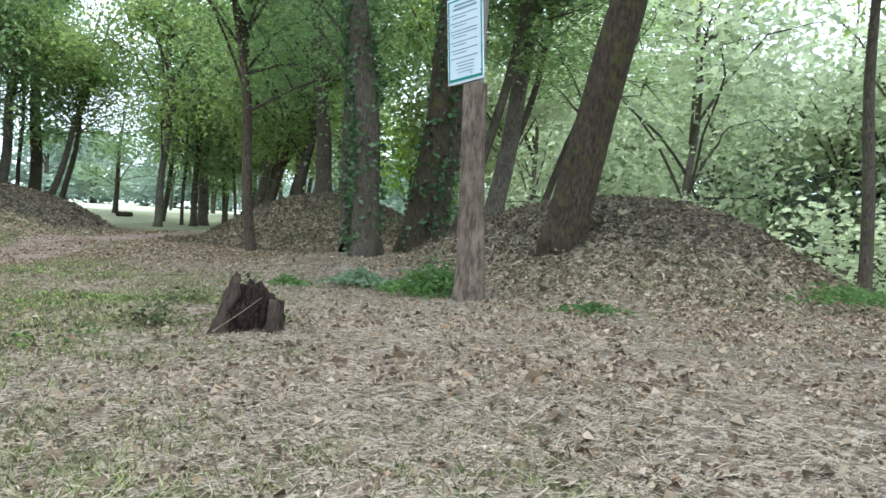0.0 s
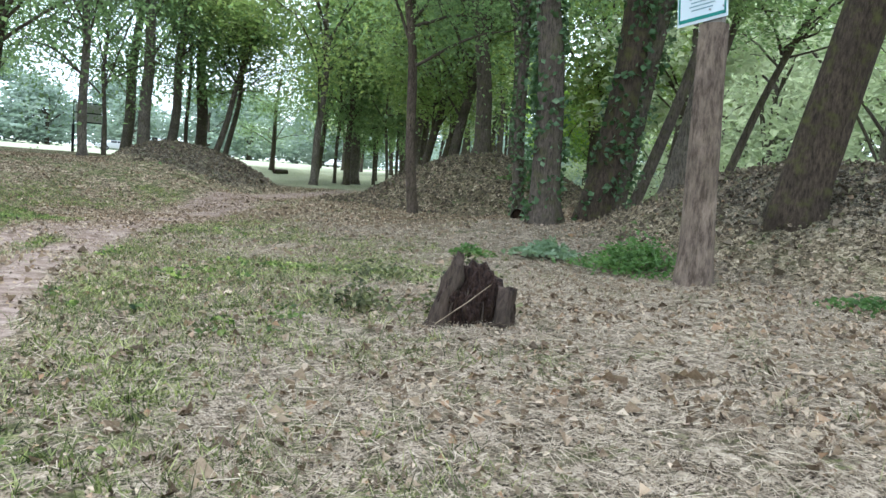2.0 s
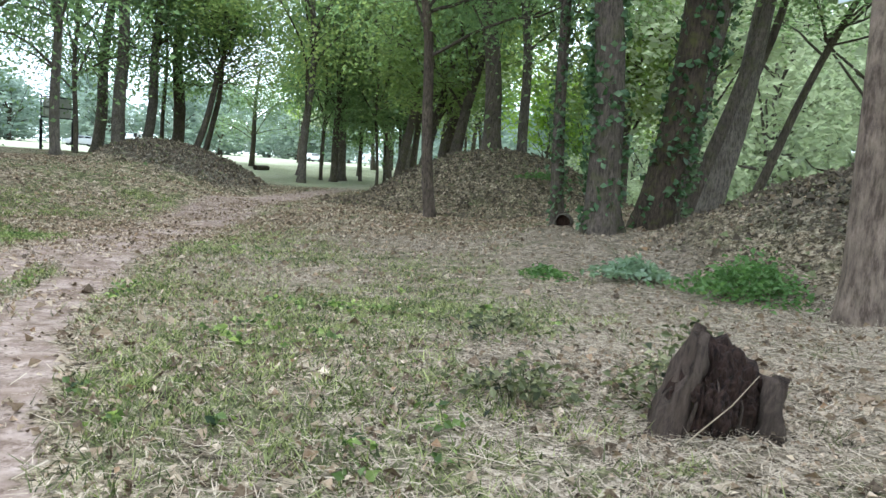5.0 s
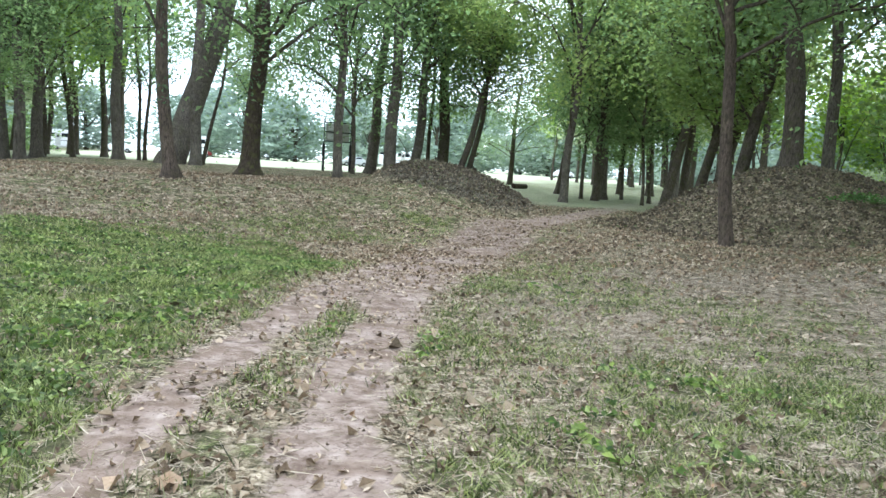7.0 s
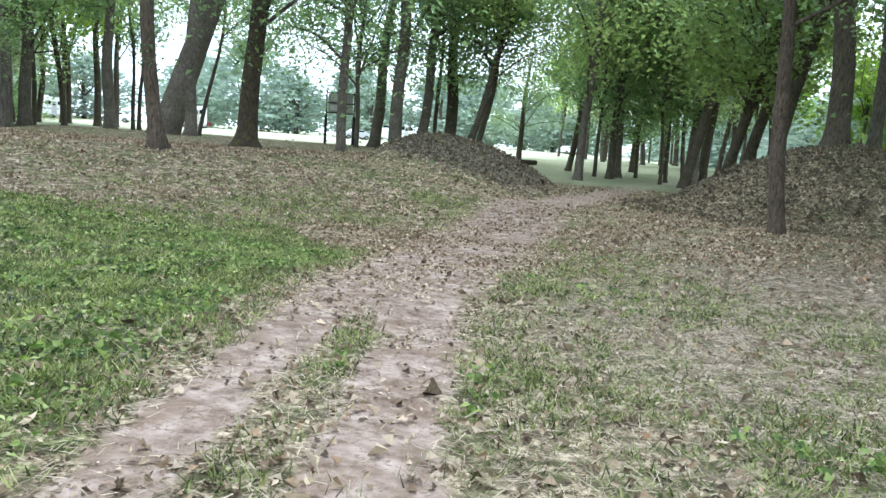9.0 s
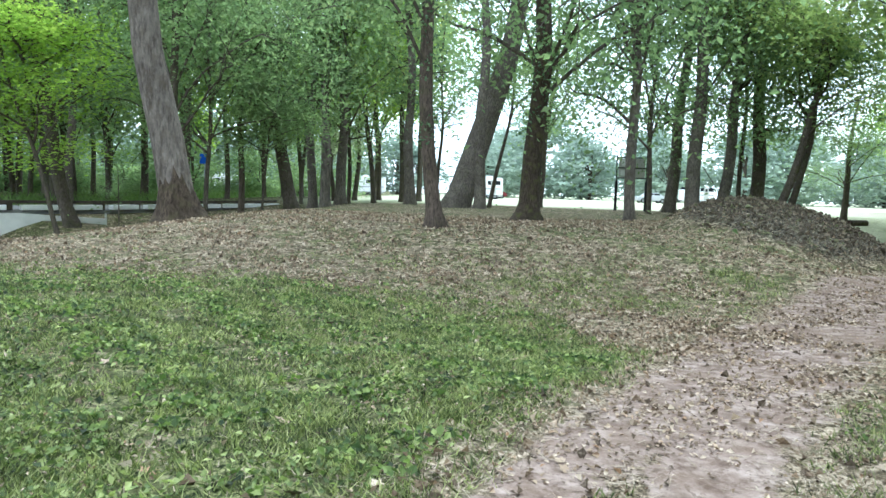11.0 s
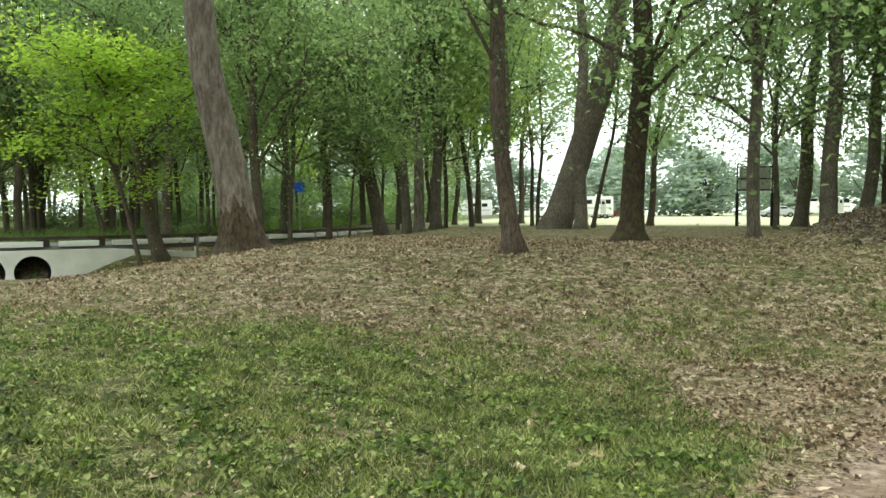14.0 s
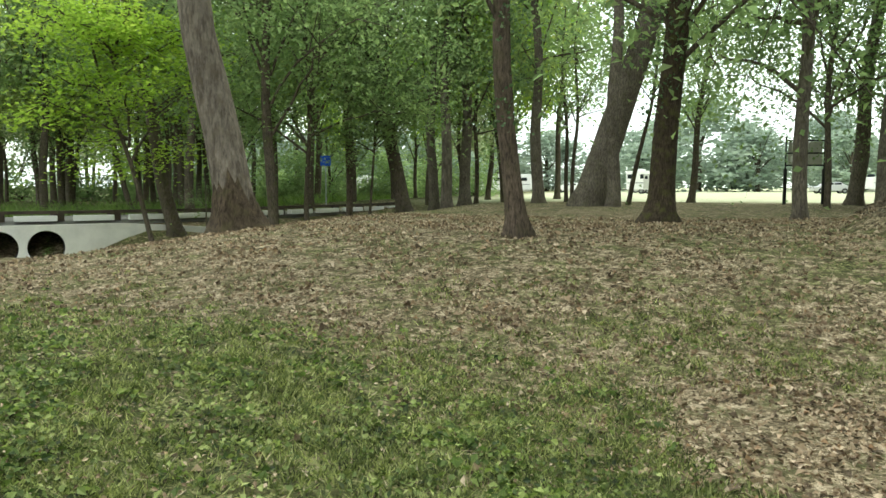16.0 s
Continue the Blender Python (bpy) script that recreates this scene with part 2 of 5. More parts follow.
WHITE = plain("white_paint", (0.80, 0.80, 0.79), 0.45, 0, 0.08, 2)
SIGN_WHITE = plain("sign_face", (0.66, 0.74, 0.79), 0.35, 0, 0.06, 2)
SIGN_GREEN = plain("sign_green", (0.03, 0.24, 0.20), 0.4, 0, 0.1, 4)
SIGN_INK = plain("sign_ink", (0.22, 0.34, 0.38), 0.5, 0, 0.1, 4)
SIGN_BLUE = plain("sign_blue", (0.02, 0.10, 0.50), 0.4, 0, 0.1, 4)
GLASS_DARK = plain("tinted_window", (0.02, 0.024, 0.028), 0.12, 0, 0.05)
STEEL = plain("grey_steel", (0.32, 0.33, 0.34), 0.4, 0.8, 0.2)
RUBBER = plain("tyre_rubber", (0.02, 0.02, 0.02), 0.85)
PAPER = plain("notice_paper", (0.52, 0.52, 0.48), 0.7, 0, 0.2, 3)
CAR_SILVER = plain("silver_car_paint", (0.55, 0.56, 0.58), 0.3, 0.3, 0.05)
CAR_RED = plain("red_car_paint", (0.16, 0.03, 0.03), 0.3, 0, 0.05)


# ---- builders ----
def part(name, bm, mat, parent=None, label=""):
    me = bpy.data.meshes.new(name)
    bm.to_mesh(me)
    bm.free()
    me.materials.append(mat)
    ob = new(name, me)
    if parent:
        ob.parent = parent
    return tagged(ob, label) if label else ob


def raw(name, verts, faces, mat, parent=None, smooth=False, label=""):
    """A mesh object from computed arrays."""
    me = bpy.data.meshes.new(name)
    verts, faces = np.asarray(verts, np.float32), np.asarray(faces, np.int32)
    k = faces.shape[1]
    me.vertices.add(len(verts))
    me.vertices.foreach_set("co", verts.ravel())
    me.loops.add(faces.size)
    me.loops.foreach_set("vertex_index", faces.ravel())
    me.polygons.add(len(faces))
    me.polygons.foreach_set("loop_start", np.arange(0, faces.size, k, dtype=np.int32))
    me.polygons.foreach_set("loop_total", np.full(len(faces), k, np.int32))
    me.update(calc_edges=True)
    me.polygons.foreach_set("use_smooth", np.full(len(faces), smooth))
    me.materials.append(mat)
    ob = new(name, me)
    if parent:
        ob.parent = parent
    return tagged(ob, label) if label else ob


def box(sx, sy, sz, x=0, y=0, z=0, bevel=0.0, rz=0):
    """A box of that size with its base's middle at x, y, z, its edges rounded by bevel."""
    bm = bmesh.new()
    bmesh.ops.create_cube(bm, size=1)
    bmesh.ops.transform(bm, matrix=pose(x, y, z + sz / 2, 0, 0, rz) @ Matrix.Diagonal((sx, sy, sz, 1)), verts=bm.verts)
    if bevel:
        bmesh.ops.bevel(bm, geom=bm.edges[:], offset=bevel, segments=2, affect="EDGES", profile=0.7)
    return bm


def rod(r, length, m=Matrix(), sides=12, r2=None):
    bm = bmesh.new()
    bmesh.ops.create_cone(bm, cap_ends=True, segments=sides, radius1=r, radius2=r if r2 is None else r2, depth=length)
    bmesh.ops.transform(bm, matrix=m, verts=bm.verts)
    return bm


def merged(*bms):
    out = bmesh.new()
    for bm in bms:
        me = bpy.data.meshes.new("tmp")
        bm.to_mesh(me)
        bm.free()
        out.from_mesh(me)
        bpy.data.meshes.remove(me)
    return out


def empty(name, x, y, z, rz=0, **tags):
    ob = new(name)
    ob.matrix_world = pose(x, y, z, 0, 0, rz)
    return tagged(ob, **tags)


def ease(a, b, v):
    t = np.clip((np.asarray(v, float) - a) / (b - a), 0, 1)
    return t * t * (3 - 2 * t)


# ---- the lie of the land ----
def bump(x, y, cx, cy, height, radius, power=1.6, deep=1.0):
    """A round mound; deep: how much longer it is along its axis, a few degrees off y."""
    u, v = (x - cx) * 0.95 - (y - cy) * 0.31, (x - cx) * 0.31 + (y - cy) * 0.95
    d = (u**2 + (v / deep) ** 2) / radius**2
    return height * np.clip(1 - d, 0, 1) ** power


def wobble(x, y, s, seed=0.0):
    return (np.sin(x * s + seed) * np.cos(y * s * 1.13 + 1.7 * seed) + 0.6 * np.sin((x * 0.8 + y * 0.6) * s * 1.9 + 2.3 + seed) + 0.4 * np.sin((y * 0.8 - x * 0.6) * s * 3.1 + seed)) / 2


def river_side(x, y):
    return x - (19.0 + 0.5 * (y - 8))


def road_side(x, y):
    """How far a place lies beyond the culvert's rail."""
    return 0.75 * (np.interp(y, [10, 30, 38.6, 41.9, 48.4, 58.4, 80], [-55, -31, -22.6, -19.0, -16.2, -13.5, -10]) - x)


def land(x, y):
    x, y = np.asarray(x, float), np.asarray(y, float)
    far = np.clip(y - 30, 0, 60)
    rise = 0.72 * ease(22.5, 28.5, y) * ease(-12, -5, x) * (1 - ease(5 + 0.2 * far, 9.5 + 0.35 * far, x))
    z = rise + (0.6 - rise) * ease(48, 66, y) * ease(-30, -12, x)
    z = z + 0.22 * ease(1.5, 4.5, x) * (1 - ease(7, 11, y)) + 0.12 * ease(-0.5, -3, x) * ease(8, 12, y) * (1 - ease(20, 24, y))
    z = z + bump(x, y, 8.9, 32.3, 1.28, 3.25, 1.15, 1.6) + bump(x, y, 17.4, 24.9, 2.0, 5.2, 1.35) + bump(x, y, 13.1, 9.6, 1.8, 4.7, 1.45)
    z = z + bump(x, y, 11.6, 13.8, 0.45, 4.5) + bump(x, y, 17.5, 16.5, 0.75, 6) + bump(x, y, 3.5, 7.6, -0.05, 2.0)
    z = z + bump(x, y, 3.4, 21.0, -0.3, 5.5) + bump(x, y, 3.6, 13.6, -0.14, 4)
    z = z - 0.6 * ease(-8, -15, x) * ease(26, 34, y) * (1 - ease(-2.2, 0.3, road_side(x, y))) + bump(x, y, -21.0, 36.6, -1.6, 5.6, 1.2)
    z = z + 0.1 * ease(0.2, 1.2, road_side(x, y)) * ease(-12, -16, x)
    z = z - 3.2 * ease(0, 7, river_side(x, y)) + 3.8 * ease(24, 34, river_side(x, y))
    near = (1 - ease(30, 60, np.abs(y - 15))) * (1 - ease(20, 40, np.abs(x)))
    return z + near * (0.022 * wobble(x, y, 2.3) + 0.010 * wobble(x, y, 7.0, 2.0)) + 0.05 * wobble(x, y, 0.35, 1.0)


def ground_at(x, y):
    return float(land(x, y))


RIGHT_RUT = [(-1.9, 1.0), (-1.1, 4.0), (-0.3, 6.5), (0.42, 8.5), (0.95, 11.0), (1.52, 12.9), (2.08, 14.1), (2.5, 15.6), (3.4, 17.9), (4.4, 19.7), (5.7, 21.4), (8.1, 25.0), (13.0, 30.4), (20.5, 39.5), (30, 49)]
RIGHT_WIDE = [0.22, 0.22, 0.24, 0.25, 0.27, 0.28, 0.28, 0.44, 0.85, 0.95, 0.9, 0.72, 0.5, 0.6, 0.9]
LEFT_RUT = [(-0.6, 8.5), (-0.15, 10.6), (0.15, 11.7), (0.58, 12.9), (1.1, 14.1), (1.75, 15.6), (2.7, 17.2), (4.2, 19.6)]
LEFT_WIDE = [0.1, 0.17, 0.2, 0.22, 0.25, 0.32, 0.4, 0.4]


def along(x, y, line, wide):
    """How deep a place lies in a worn line: 1 in its middle, 0.5 at its edge."""
    best = np.zeros_like(x)
    for (ax, ay), (bx, by), wa, wb in zip(line, line[1:], wide, wide[1:]):
        t = np.clip(((x - ax) * (bx - ax) + (y - ay) * (by - ay)) / ((bx - ax) ** 2 + (by - ay) ** 2), 0, 1)
        d = np.hypot(x - ax - t * (bx - ax), y - ay - t * (by - ay))
        best = np.maximum(best, 1 - ease(0.4, 1.6, d / (wa + t * (wb - wa))))
    return best


def cover(x, y):
    """Shares of path, grass, straw, mown field and mud at places."""
    x, y = np.asarray(x, float), np.asarray(y, float)
    path = np.maximum(along(x, y, RIGHT_RUT, RIGHT_WIDE), 0.95 * along(x, y, LEFT_RUT, LEFT_WIDE))
    path = np.clip(path + (0.3 * wobble(x, y, 2.7, 2.0) + 0.25 * wobble(x, y, 6.1, 4.0)) * ease(0.08, 0.5, path), 0, 1)
    edge = 23.0 - 0.5 * np.clip(x, 0, 6) + 0.12 * np.clip(-2 - x, 0, 8) + 0.5 * wobble(x, y, 0.9)
    left_of = np.interp(y, [0, 6, 9, 12, 15, 17.3, 18.8, 21, 24], [-1.6, -0.8, -0.6, 0.0, 0.9, 1.95, 2.75, 2.5, 2.0])
    lawn = ease(3.4, -3.4, y - edge - 0.7 * wobble(x, y, 2.3, 4.0)) * ease(0.6, -0.6, x - left_of) * ease(5, 11, y) * (1 - 0.8 * bumpy(x, y, 3.5, 21.0, 1.7))
    mixed = 0.40 + 0.14 * wobble(x, y, 1.1, 3.0)
    mixed = mixed + 0.12 * wobble(x, y, 0.6, 8.0) - 0.07 * ease(21, 25, y) * (1 - ease(33, 40, y)) - 0.28 * ease(2.6, 4.0, x) * (1 - ease(8.5, 11, y))
    mixed = mixed + 0.08 * bumpy(x, y, 3.9, 10.2, 1.8) + 0.12 * bumpy(x, y, 0.2, 5.5, 2.4) + 0.16 * bumpy(x, y, 5.5, 27.0, 5.0) - 0.12 * bumpy(x, y, 3.0, 4.5, 3.0) - 0.3 * bumpy(x, y, 3.5, 21.0, 1.9)
    mound = bump(x, y, 9.05, 32.3, 1.0, 3.2, 1.0, 1.6) + bumpy(x, y, 16.9, 24.7, 6.2) + bumpy(x, y, 13.1, 9.6, 4.6)
    mixed = mixed - 0.4 * np.clip(mound * 1.6, 0, 1) - 0.22 * ease(5.5, 8, x) * (1 - ease(20, 26, y))
    grass = np.maximum(lawn * 0.8, mixed)
    grass = np.maximum(grass, 0.75 * ease(14, 17, x) * ease(34, 38, y))
    straw = np.clip(0.27 + 0.85 * bumpy(x, y, 4.2, 5.2, 5.2) + 0.75 * bumpy(x, y, 7.5, 12.0, 5.5) + 0.25 * bumpy(x, y, 6.5, 14.5, 4.0), 0, 1) * (1 - np.clip(mound * 2, 0, 1))
    mounds = np.clip(2.2 * bump(x, y, 9.05, 32.3, 1.0, 3.2, 1.0, 1.6) + 0.45 * bumpy(x, y, 16.9, 24.7, 6.2) + 0.9 * bumpy(x, y, 13.1, 9.6, 4.6), 0, 1)
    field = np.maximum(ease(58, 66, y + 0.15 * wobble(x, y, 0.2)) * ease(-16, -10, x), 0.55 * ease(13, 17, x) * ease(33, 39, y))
    grass = np.maximum(grass, 0.8 * ease(0.8, 2, road_side(x, y)) * ease(-10, -16, x))
    mud = ease(2, 6, river_side(x, y)) * (1 - ease(28, 34, river_side(x, y)))
    return path, np.clip(grass * (1 - path), 0, 1), straw, field, mud, mounds


def bumpy(x, y, cx, cy, radius):
    return bump(x, y, cx, cy, 1.0, radius, 1.0)


def steps(*spans):
    return np.concatenate([np.arange(a, b - 1e-6, s) for a, b, s in spans])


gx = steps((-620, -100, 40), (-100, -30, 5), (-30, -9, 0.7), (-9, 17, 0.17), (17, 50, 0.8), (50, 110, 5), (110, 640, 40))
gy = steps((-620, -60, 40), (-60, -4, 4), (-4, 2, 0.5), (2, 29, 0.16), (29, 70, 0.6), (70, 130, 4), (130, 640, 40))
GX, GY = np.meshgrid(gx, gy)
nx, ny = len(gx), len(gy)
idx = np.arange(nx * ny).reshape(ny, nx)
ground = raw("ground", np.stack([GX, GY, land(GX, GY)], -1).reshape(-1, 3), np.stack([idx[:-1, :-1], idx[:-1, 1:], idx[1:, 1:], idx[1:, :-1]], -1).reshape(-1, 4), GROUND, None, True)
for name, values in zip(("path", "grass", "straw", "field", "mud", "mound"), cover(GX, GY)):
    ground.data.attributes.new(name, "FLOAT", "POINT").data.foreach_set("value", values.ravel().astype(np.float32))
tagged(ground, "leaf-littered earth and grass with a worn dirt path", "ground", kind="structure")
wx, wy = np.meshgrid(np.linspace(-60, 260, 40), np.linspace(-120, 420, 40))
water_m, wa_n, wa_l, wa_b = material("river_water", 0.08)
wa_b.inputs["Base Color"].default_value = (0.10, 0.13, 0.09, 1)
relief(wa_n, wa_l, wa_b, texture(wa_n, wa_l, 3, 4), 0.12, 0.05)
ri = np.arange(1600).reshape(40, 40)
river = raw("water", np.stack([15 + 0.5 * wy + (wx + 60) / 320 * 40, wy, np.full_like(wx, -2.1)], -1).reshape(-1, 3), np.stack([ri[:-1, :-1], ri[:-1, 1:], ri[1:, 1:], ri[1:, :-1]], -1).reshape(-1, 4), water_m)
tagged(river, "still greenish river behind the wooded bank", "water", kind="structure")


# ---- trees ----
rng = np.random.default_rng(5)


def tube(points, radii, sides, lobes=0, flare=0.0, rough=0.0, gen=rng):
    """Rings of a tapered, uneven limb along points."""
    points, radii = np.asarray(points, float), np.asarray(radii, float)
    ang = np.linspace(0, 2 * np.pi, sides, endpoint=False)
    ahead = np.gradient(points, axis=0)
    ahead /= np.linalg.norm(ahead, axis=1, keepdims=True)
    side = np.cross(ahead, [0.31, 0.95, 0.05])
    side /= np.linalg.norm(side, axis=1, keepdims=True)
    over = np.cross(ahead, side)
    phase = gen.uniform(0, 6, 4)
    climb = points[:, 2:] - points[0, 2]
    swell = 1 + rough * (np.sin(3 * ang + phase[0] + climb * 0.9) + 0.6 * np.sin(5 * ang + phase[1] - climb * 1.7) + 0.5 * np.sin(2 * ang + climb * 3.1 + phase[2]))
    if flare:
        foot = np.exp(-np.clip(climb - 0.38, 0, None) / (0.6 * radii[0] + 0.08))
        swell = swell + flare * foot * (0.55 + 0.45 * np.cos(lobes * ang + phase[3]))
    ring = radii[:, None] * swell
    verts = points[:, None] + ring[..., None] * (np.cos(ang)[None, :, None] * side[:, None] + np.sin(ang)[None, :, None] * over[:, None])
    k = np.arange(len(points) * sides).reshape(len(points), sides)
    nxt = np.roll(k, -1, axis=1)
    return verts.reshape(-1, 3), np.stack([k[:-1], nxt[:-1], nxt[1:], k[1:]], -1).reshape(-1, 4)


def joined(pieces):
    verts, faces, at = [], [], 0
    for v, f in pieces:
        verts.append(v), faces.append(f + at)
        at += len(v)
    return np.concatenate(verts), np.concatenate(faces)


def leaves(centres, size, gen, tilt=0.6, narrow=0.55, fold=0.18):
    """Pointed, folded leaves at centres: two triangles each along the midrib."""
    n = len(centres)
    yaw = gen.uniform(0, 2 * np.pi, n)
    normal = np.stack([gen.normal(0, tilt, n), gen.normal(0, tilt, n), np.ones(n)], -1)
    normal /= np.linalg.norm(normal, axis=1, keepdims=True)
    axis = np.stack([np.cos(yaw), np.sin(yaw), np.zeros(n)], -1)
    axis -= normal * (axis * normal).sum(1, keepdims=True)
    axis /= np.linalg.norm(axis, axis=1, keepdims=True)
    side = np.cross(normal, axis)
    s = (size * gen.uniform(0.6, 1.35, n))[:, None]
    tip, tail = centres + axis * s * 0.55, centres - axis * s * 0.45
    lift = normal * s * fold
    verts = np.stack([tail, centres + side * s * narrow * 0.5 + lift, tip, centres - side * s * narrow * 0.5 + lift], 1).reshape(-1, 3)
    k = np.arange(n)[:, None] * 4
    faces = np.concatenate([k + [0, 2, 1], k + [0, 3, 2]], 1).reshape(-1, 3)
    return verts, faces


CROWN_R, CROWN_H = 3.2, 8.0


def crown_variant(seed, count, size, boughs=13, sparse=0.0, twigs=True):
    """Branches and drooping leaf sprays of a broad crown that starts at z = 0 round a stem."""
    gen = np.random.default_rng(seed)
    limbs, spots = [], []
    for k in range(boughs):
        z0 = CROWN_H * gen.uniform(0.0, 0.62)
        az = k * 2.4 + gen.normal(0, 0.5)
        reach = CROWN_R * gen.uniform(0.55, 1.15) * (1.1 - 0.5 * z0 / CROWN_H)
        climb = gen.uniform(0.3, 1.5) * reach * (1.25 - z0 / CROWN_H) - (0.9 if z0 < 1.2 else 0)
        t = np.linspace(0, 1, 8)
        a = az + gen.normal(0, 0.5) * t + gen.normal(0, 0.12, 8) * t
        pts = np.stack([np.cos(a) * reach * t, np.sin(a) * reach * t, z0 + climb * np.sin(t * 1.75) + gen.normal(0, 0.08, 8) * t], -1)
        limbs.append(tube(pts, 0.04 * (1 - 0.85 * t) + 0.005, 5 if twigs else 3, gen=gen))
        for j in range(9):
            s = gen.uniform(0.3, 1.0)
            o = np.array([np.interp(s, t, pts[:, i]) for i in range(3)])
            q = o + np.array([*gen.normal(0, 0.3 * reach, 2), gen.normal(0.1, 0.28) * reach])
            if twigs and j < 5:
                limbs.append(tube(np.array([o, (o + q) / 2 + (0, 0, 0.1), q]), [0.018, 0.011, 0.004], 3, gen=gen))
            spots.append((q, 0.34 * reach))
            if gen.random() > sparse:
                spots.append(((o + q) / 2, 0.3 * reach))
    each = max(4, count // len(spots))
    cs = []
    for q, r in spots:
        m = int(each * gen.uniform(0.3, 1.7))
        p = gen.normal(0, 1, (m, 3)) * (r * 0.7, r * 0.7, r * 0.3)
        cs.append(q + p - np.array([0, 0, 1]) * np.minimum((p[:, :1] ** 2 + p[:, 1:2] ** 2) * 0.3, 0.45))
    return joined(limbs), leaves(np.concatenate(cs), size, gen, 0.75, 0.64)


def keep_mesh(name, data, mat, smooth=False):
    ob = raw(name, *data, mat, None, smooth)
    me = ob.data
    bpy.data.objects.remove(ob)
    return me


CROWNS = []
for seed in range(5):
    wood, green = crown_variant(seed + 11, 8200, 0.18)
    CROWNS.append((keep_mesh("branching", wood, BARK_DARK, True), keep_mesh("crown", green, (LEAF, LEAF_WARM)[seed in (1, 3)])))
wood, green = crown_variant(31, 9500, 0.145, 16, 0.0)
YOUNG = (keep_mesh("branching", wood, BARK_DARK, True), keep_mesh("crown", green, LEAF_YELLOW))
FINE = []
for seed in range(3):
    wood, green = crown_variant(seed + 91, 12500, 0.118, 15)
    FINE.append((keep_mesh("branching", wood, BARK_DARK, True), keep_mesh("crown", green, LEAF)))
WOODS = []
for seed in range(4):
    wood, green = crown_variant(seed + 61, 2700, 0.29, 13, 0.0, False)
    WOODS.append((keep_mesh("branching", wood, BARK_DARK, True), keep_mesh("crown", green, (LEAF, LEAF_YELLOW, LEAF_PALED, LEAF)[seed])))


def leafy_mass(seed, count, size):
    """A far crown that reaches down to the ground: lumps of leaves round a few branches."""
    gen = np.random.default_rng(seed)
    cs, limbs = [], []
    for k in range(34):
        u = gen.uniform(0.03, 0.97)
        r = CROWN_R * 0.8 * np.sin(np.pi * u ** 0.75) ** 0.6 * gen.uniform(0.4, 1.1)
        a = gen.uniform(0, 6.28)
        c = np.array([r * np.cos(a), r * np.sin(a), CROWN_H * u])
        cs.append(c + gen.normal(0, 1, (count // 34, 3)) * (0.62, 0.62, 0.5))
        if k < 8:
            limbs.append(tube(np.array([[0, 0, c[2] * 0.5], c * (0.5, 0.5, 0.8), c]), [0.08, 0.05, 0.01], 3, gen=gen))
    return joined(limbs), leaves(np.concatenate(cs), size, gen, 1.6, 0.75)


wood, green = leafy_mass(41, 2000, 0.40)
DISTANT = (keep_mesh("branching", wood, BARK_DARK, True), keep_mesh("crown", green, LEAF_FAR_HAZE))
wood, green = leafy_mass(42, 2200, 0.29)
THICKET = (keep_mesh("branching", wood, BARK_DARK, True), keep_mesh("crown", green, LEAF))
BANK_THICKET = (keep_mesh("branching", wood, BARK_DARK, True), keep_mesh("crown", green, LEAF_PALED))
wood, green = crown_variant(51, 1700, 0.16, 9, 0.5)
WISPY = (keep_mesh("branching", wood, BARK_DARK, True), keep_mesh("crown", green, LEAF))


def stem(r, height, lx, ly, gen, straighten=7.0, wob=0.06):
    """A stem's line: it leans at the foot and slowly straightens."""
    z = np.concatenate([[-0.4, -0.1, 0.1, 0.3, 0.6], np.linspace(1, height, 15)])
    out = straighten * (1 - np.exp(-np.clip(z, 0, None) / straighten))
    a, b = gen.uniform(0, 6, 2)
    w = wob * np.minimum(z / 3, 1.5).clip(0)
    pts = np.stack([lx * (0.35 * z + 0.65 * out) + w * np.sin(z * 0.7 + a), ly * (0.35 * z + 0.65 * out) + w * np.sin(z * 0.6 + b), z], -1)
    pts[:2, :2] = pts[2, :2] * 0.3
    rad = r * (1.04 - 0.72 * np.clip(z / height, 0, 1) ** 1.1)
    return pts, rad


def tree(x, y, r, lx=0.0, ly=0.0, height=15.0, mat=None, crown=None, low=4.0, spread=1.0, flare=0.7, label="", z=None, straighten=12.0, wob=0.09, crown_tall=None, turn=None):
    """A tree: its trunk, its limbs and its crown. low: where the crown begins; spread: the crown's width in units of the variant's."""
    gen = np.random.default_rng(int(abs(x * 131 + y * 71) * 10) % 100000)
    mat = mat or BARK_BROWN
    top = empty("tree", x, y, ground_at(x, y) if z is None else z, label=label or "brown-barked woodland tree with a leafy green crown", category="tree", group="woodland trees")
    pts, rad = stem(r, height, lx, ly, gen, straighten, wob)
    raw("trunk", *tube(pts, rad, 16 if r > 0.3 else 9, gen.integers(4, 7), flare, 0.035, gen), mat, top, True)
    pair = crown or CROWNS[gen.integers(0, 5)]
    at = [np.interp(low, pts[:, 2], pts[:, i]) for i in range(3)]
    tall = crown_tall or (height - low) / CROWN_H * 1.05
    turn = gen.uniform(0, 360) if turn is None else turn
    over = np.array([np.interp(height, pts[:, 2], pts[:, i]) for i in range(2)]) - at[:2]
    shear = Matrix(((1, 0, over[0] / (tall * CROWN_H), 0), (0, 1, over[1] / (tall * CROWN_H), 0), (0, 0, 1, 0), (0, 0, 0, 1)))
    for name, me in zip(("branching", "crown"), pair):
        ob = new(name, me)
        ob.parent = top
        ob.matrix_local = Matrix.Translation(at) @ shear.to_3x3().to_4x4() @ pose(0, 0, 0, 0, 0, turn) @ Matrix.Diagonal((spread, spread, tall, 1))
    return top, pts, rad


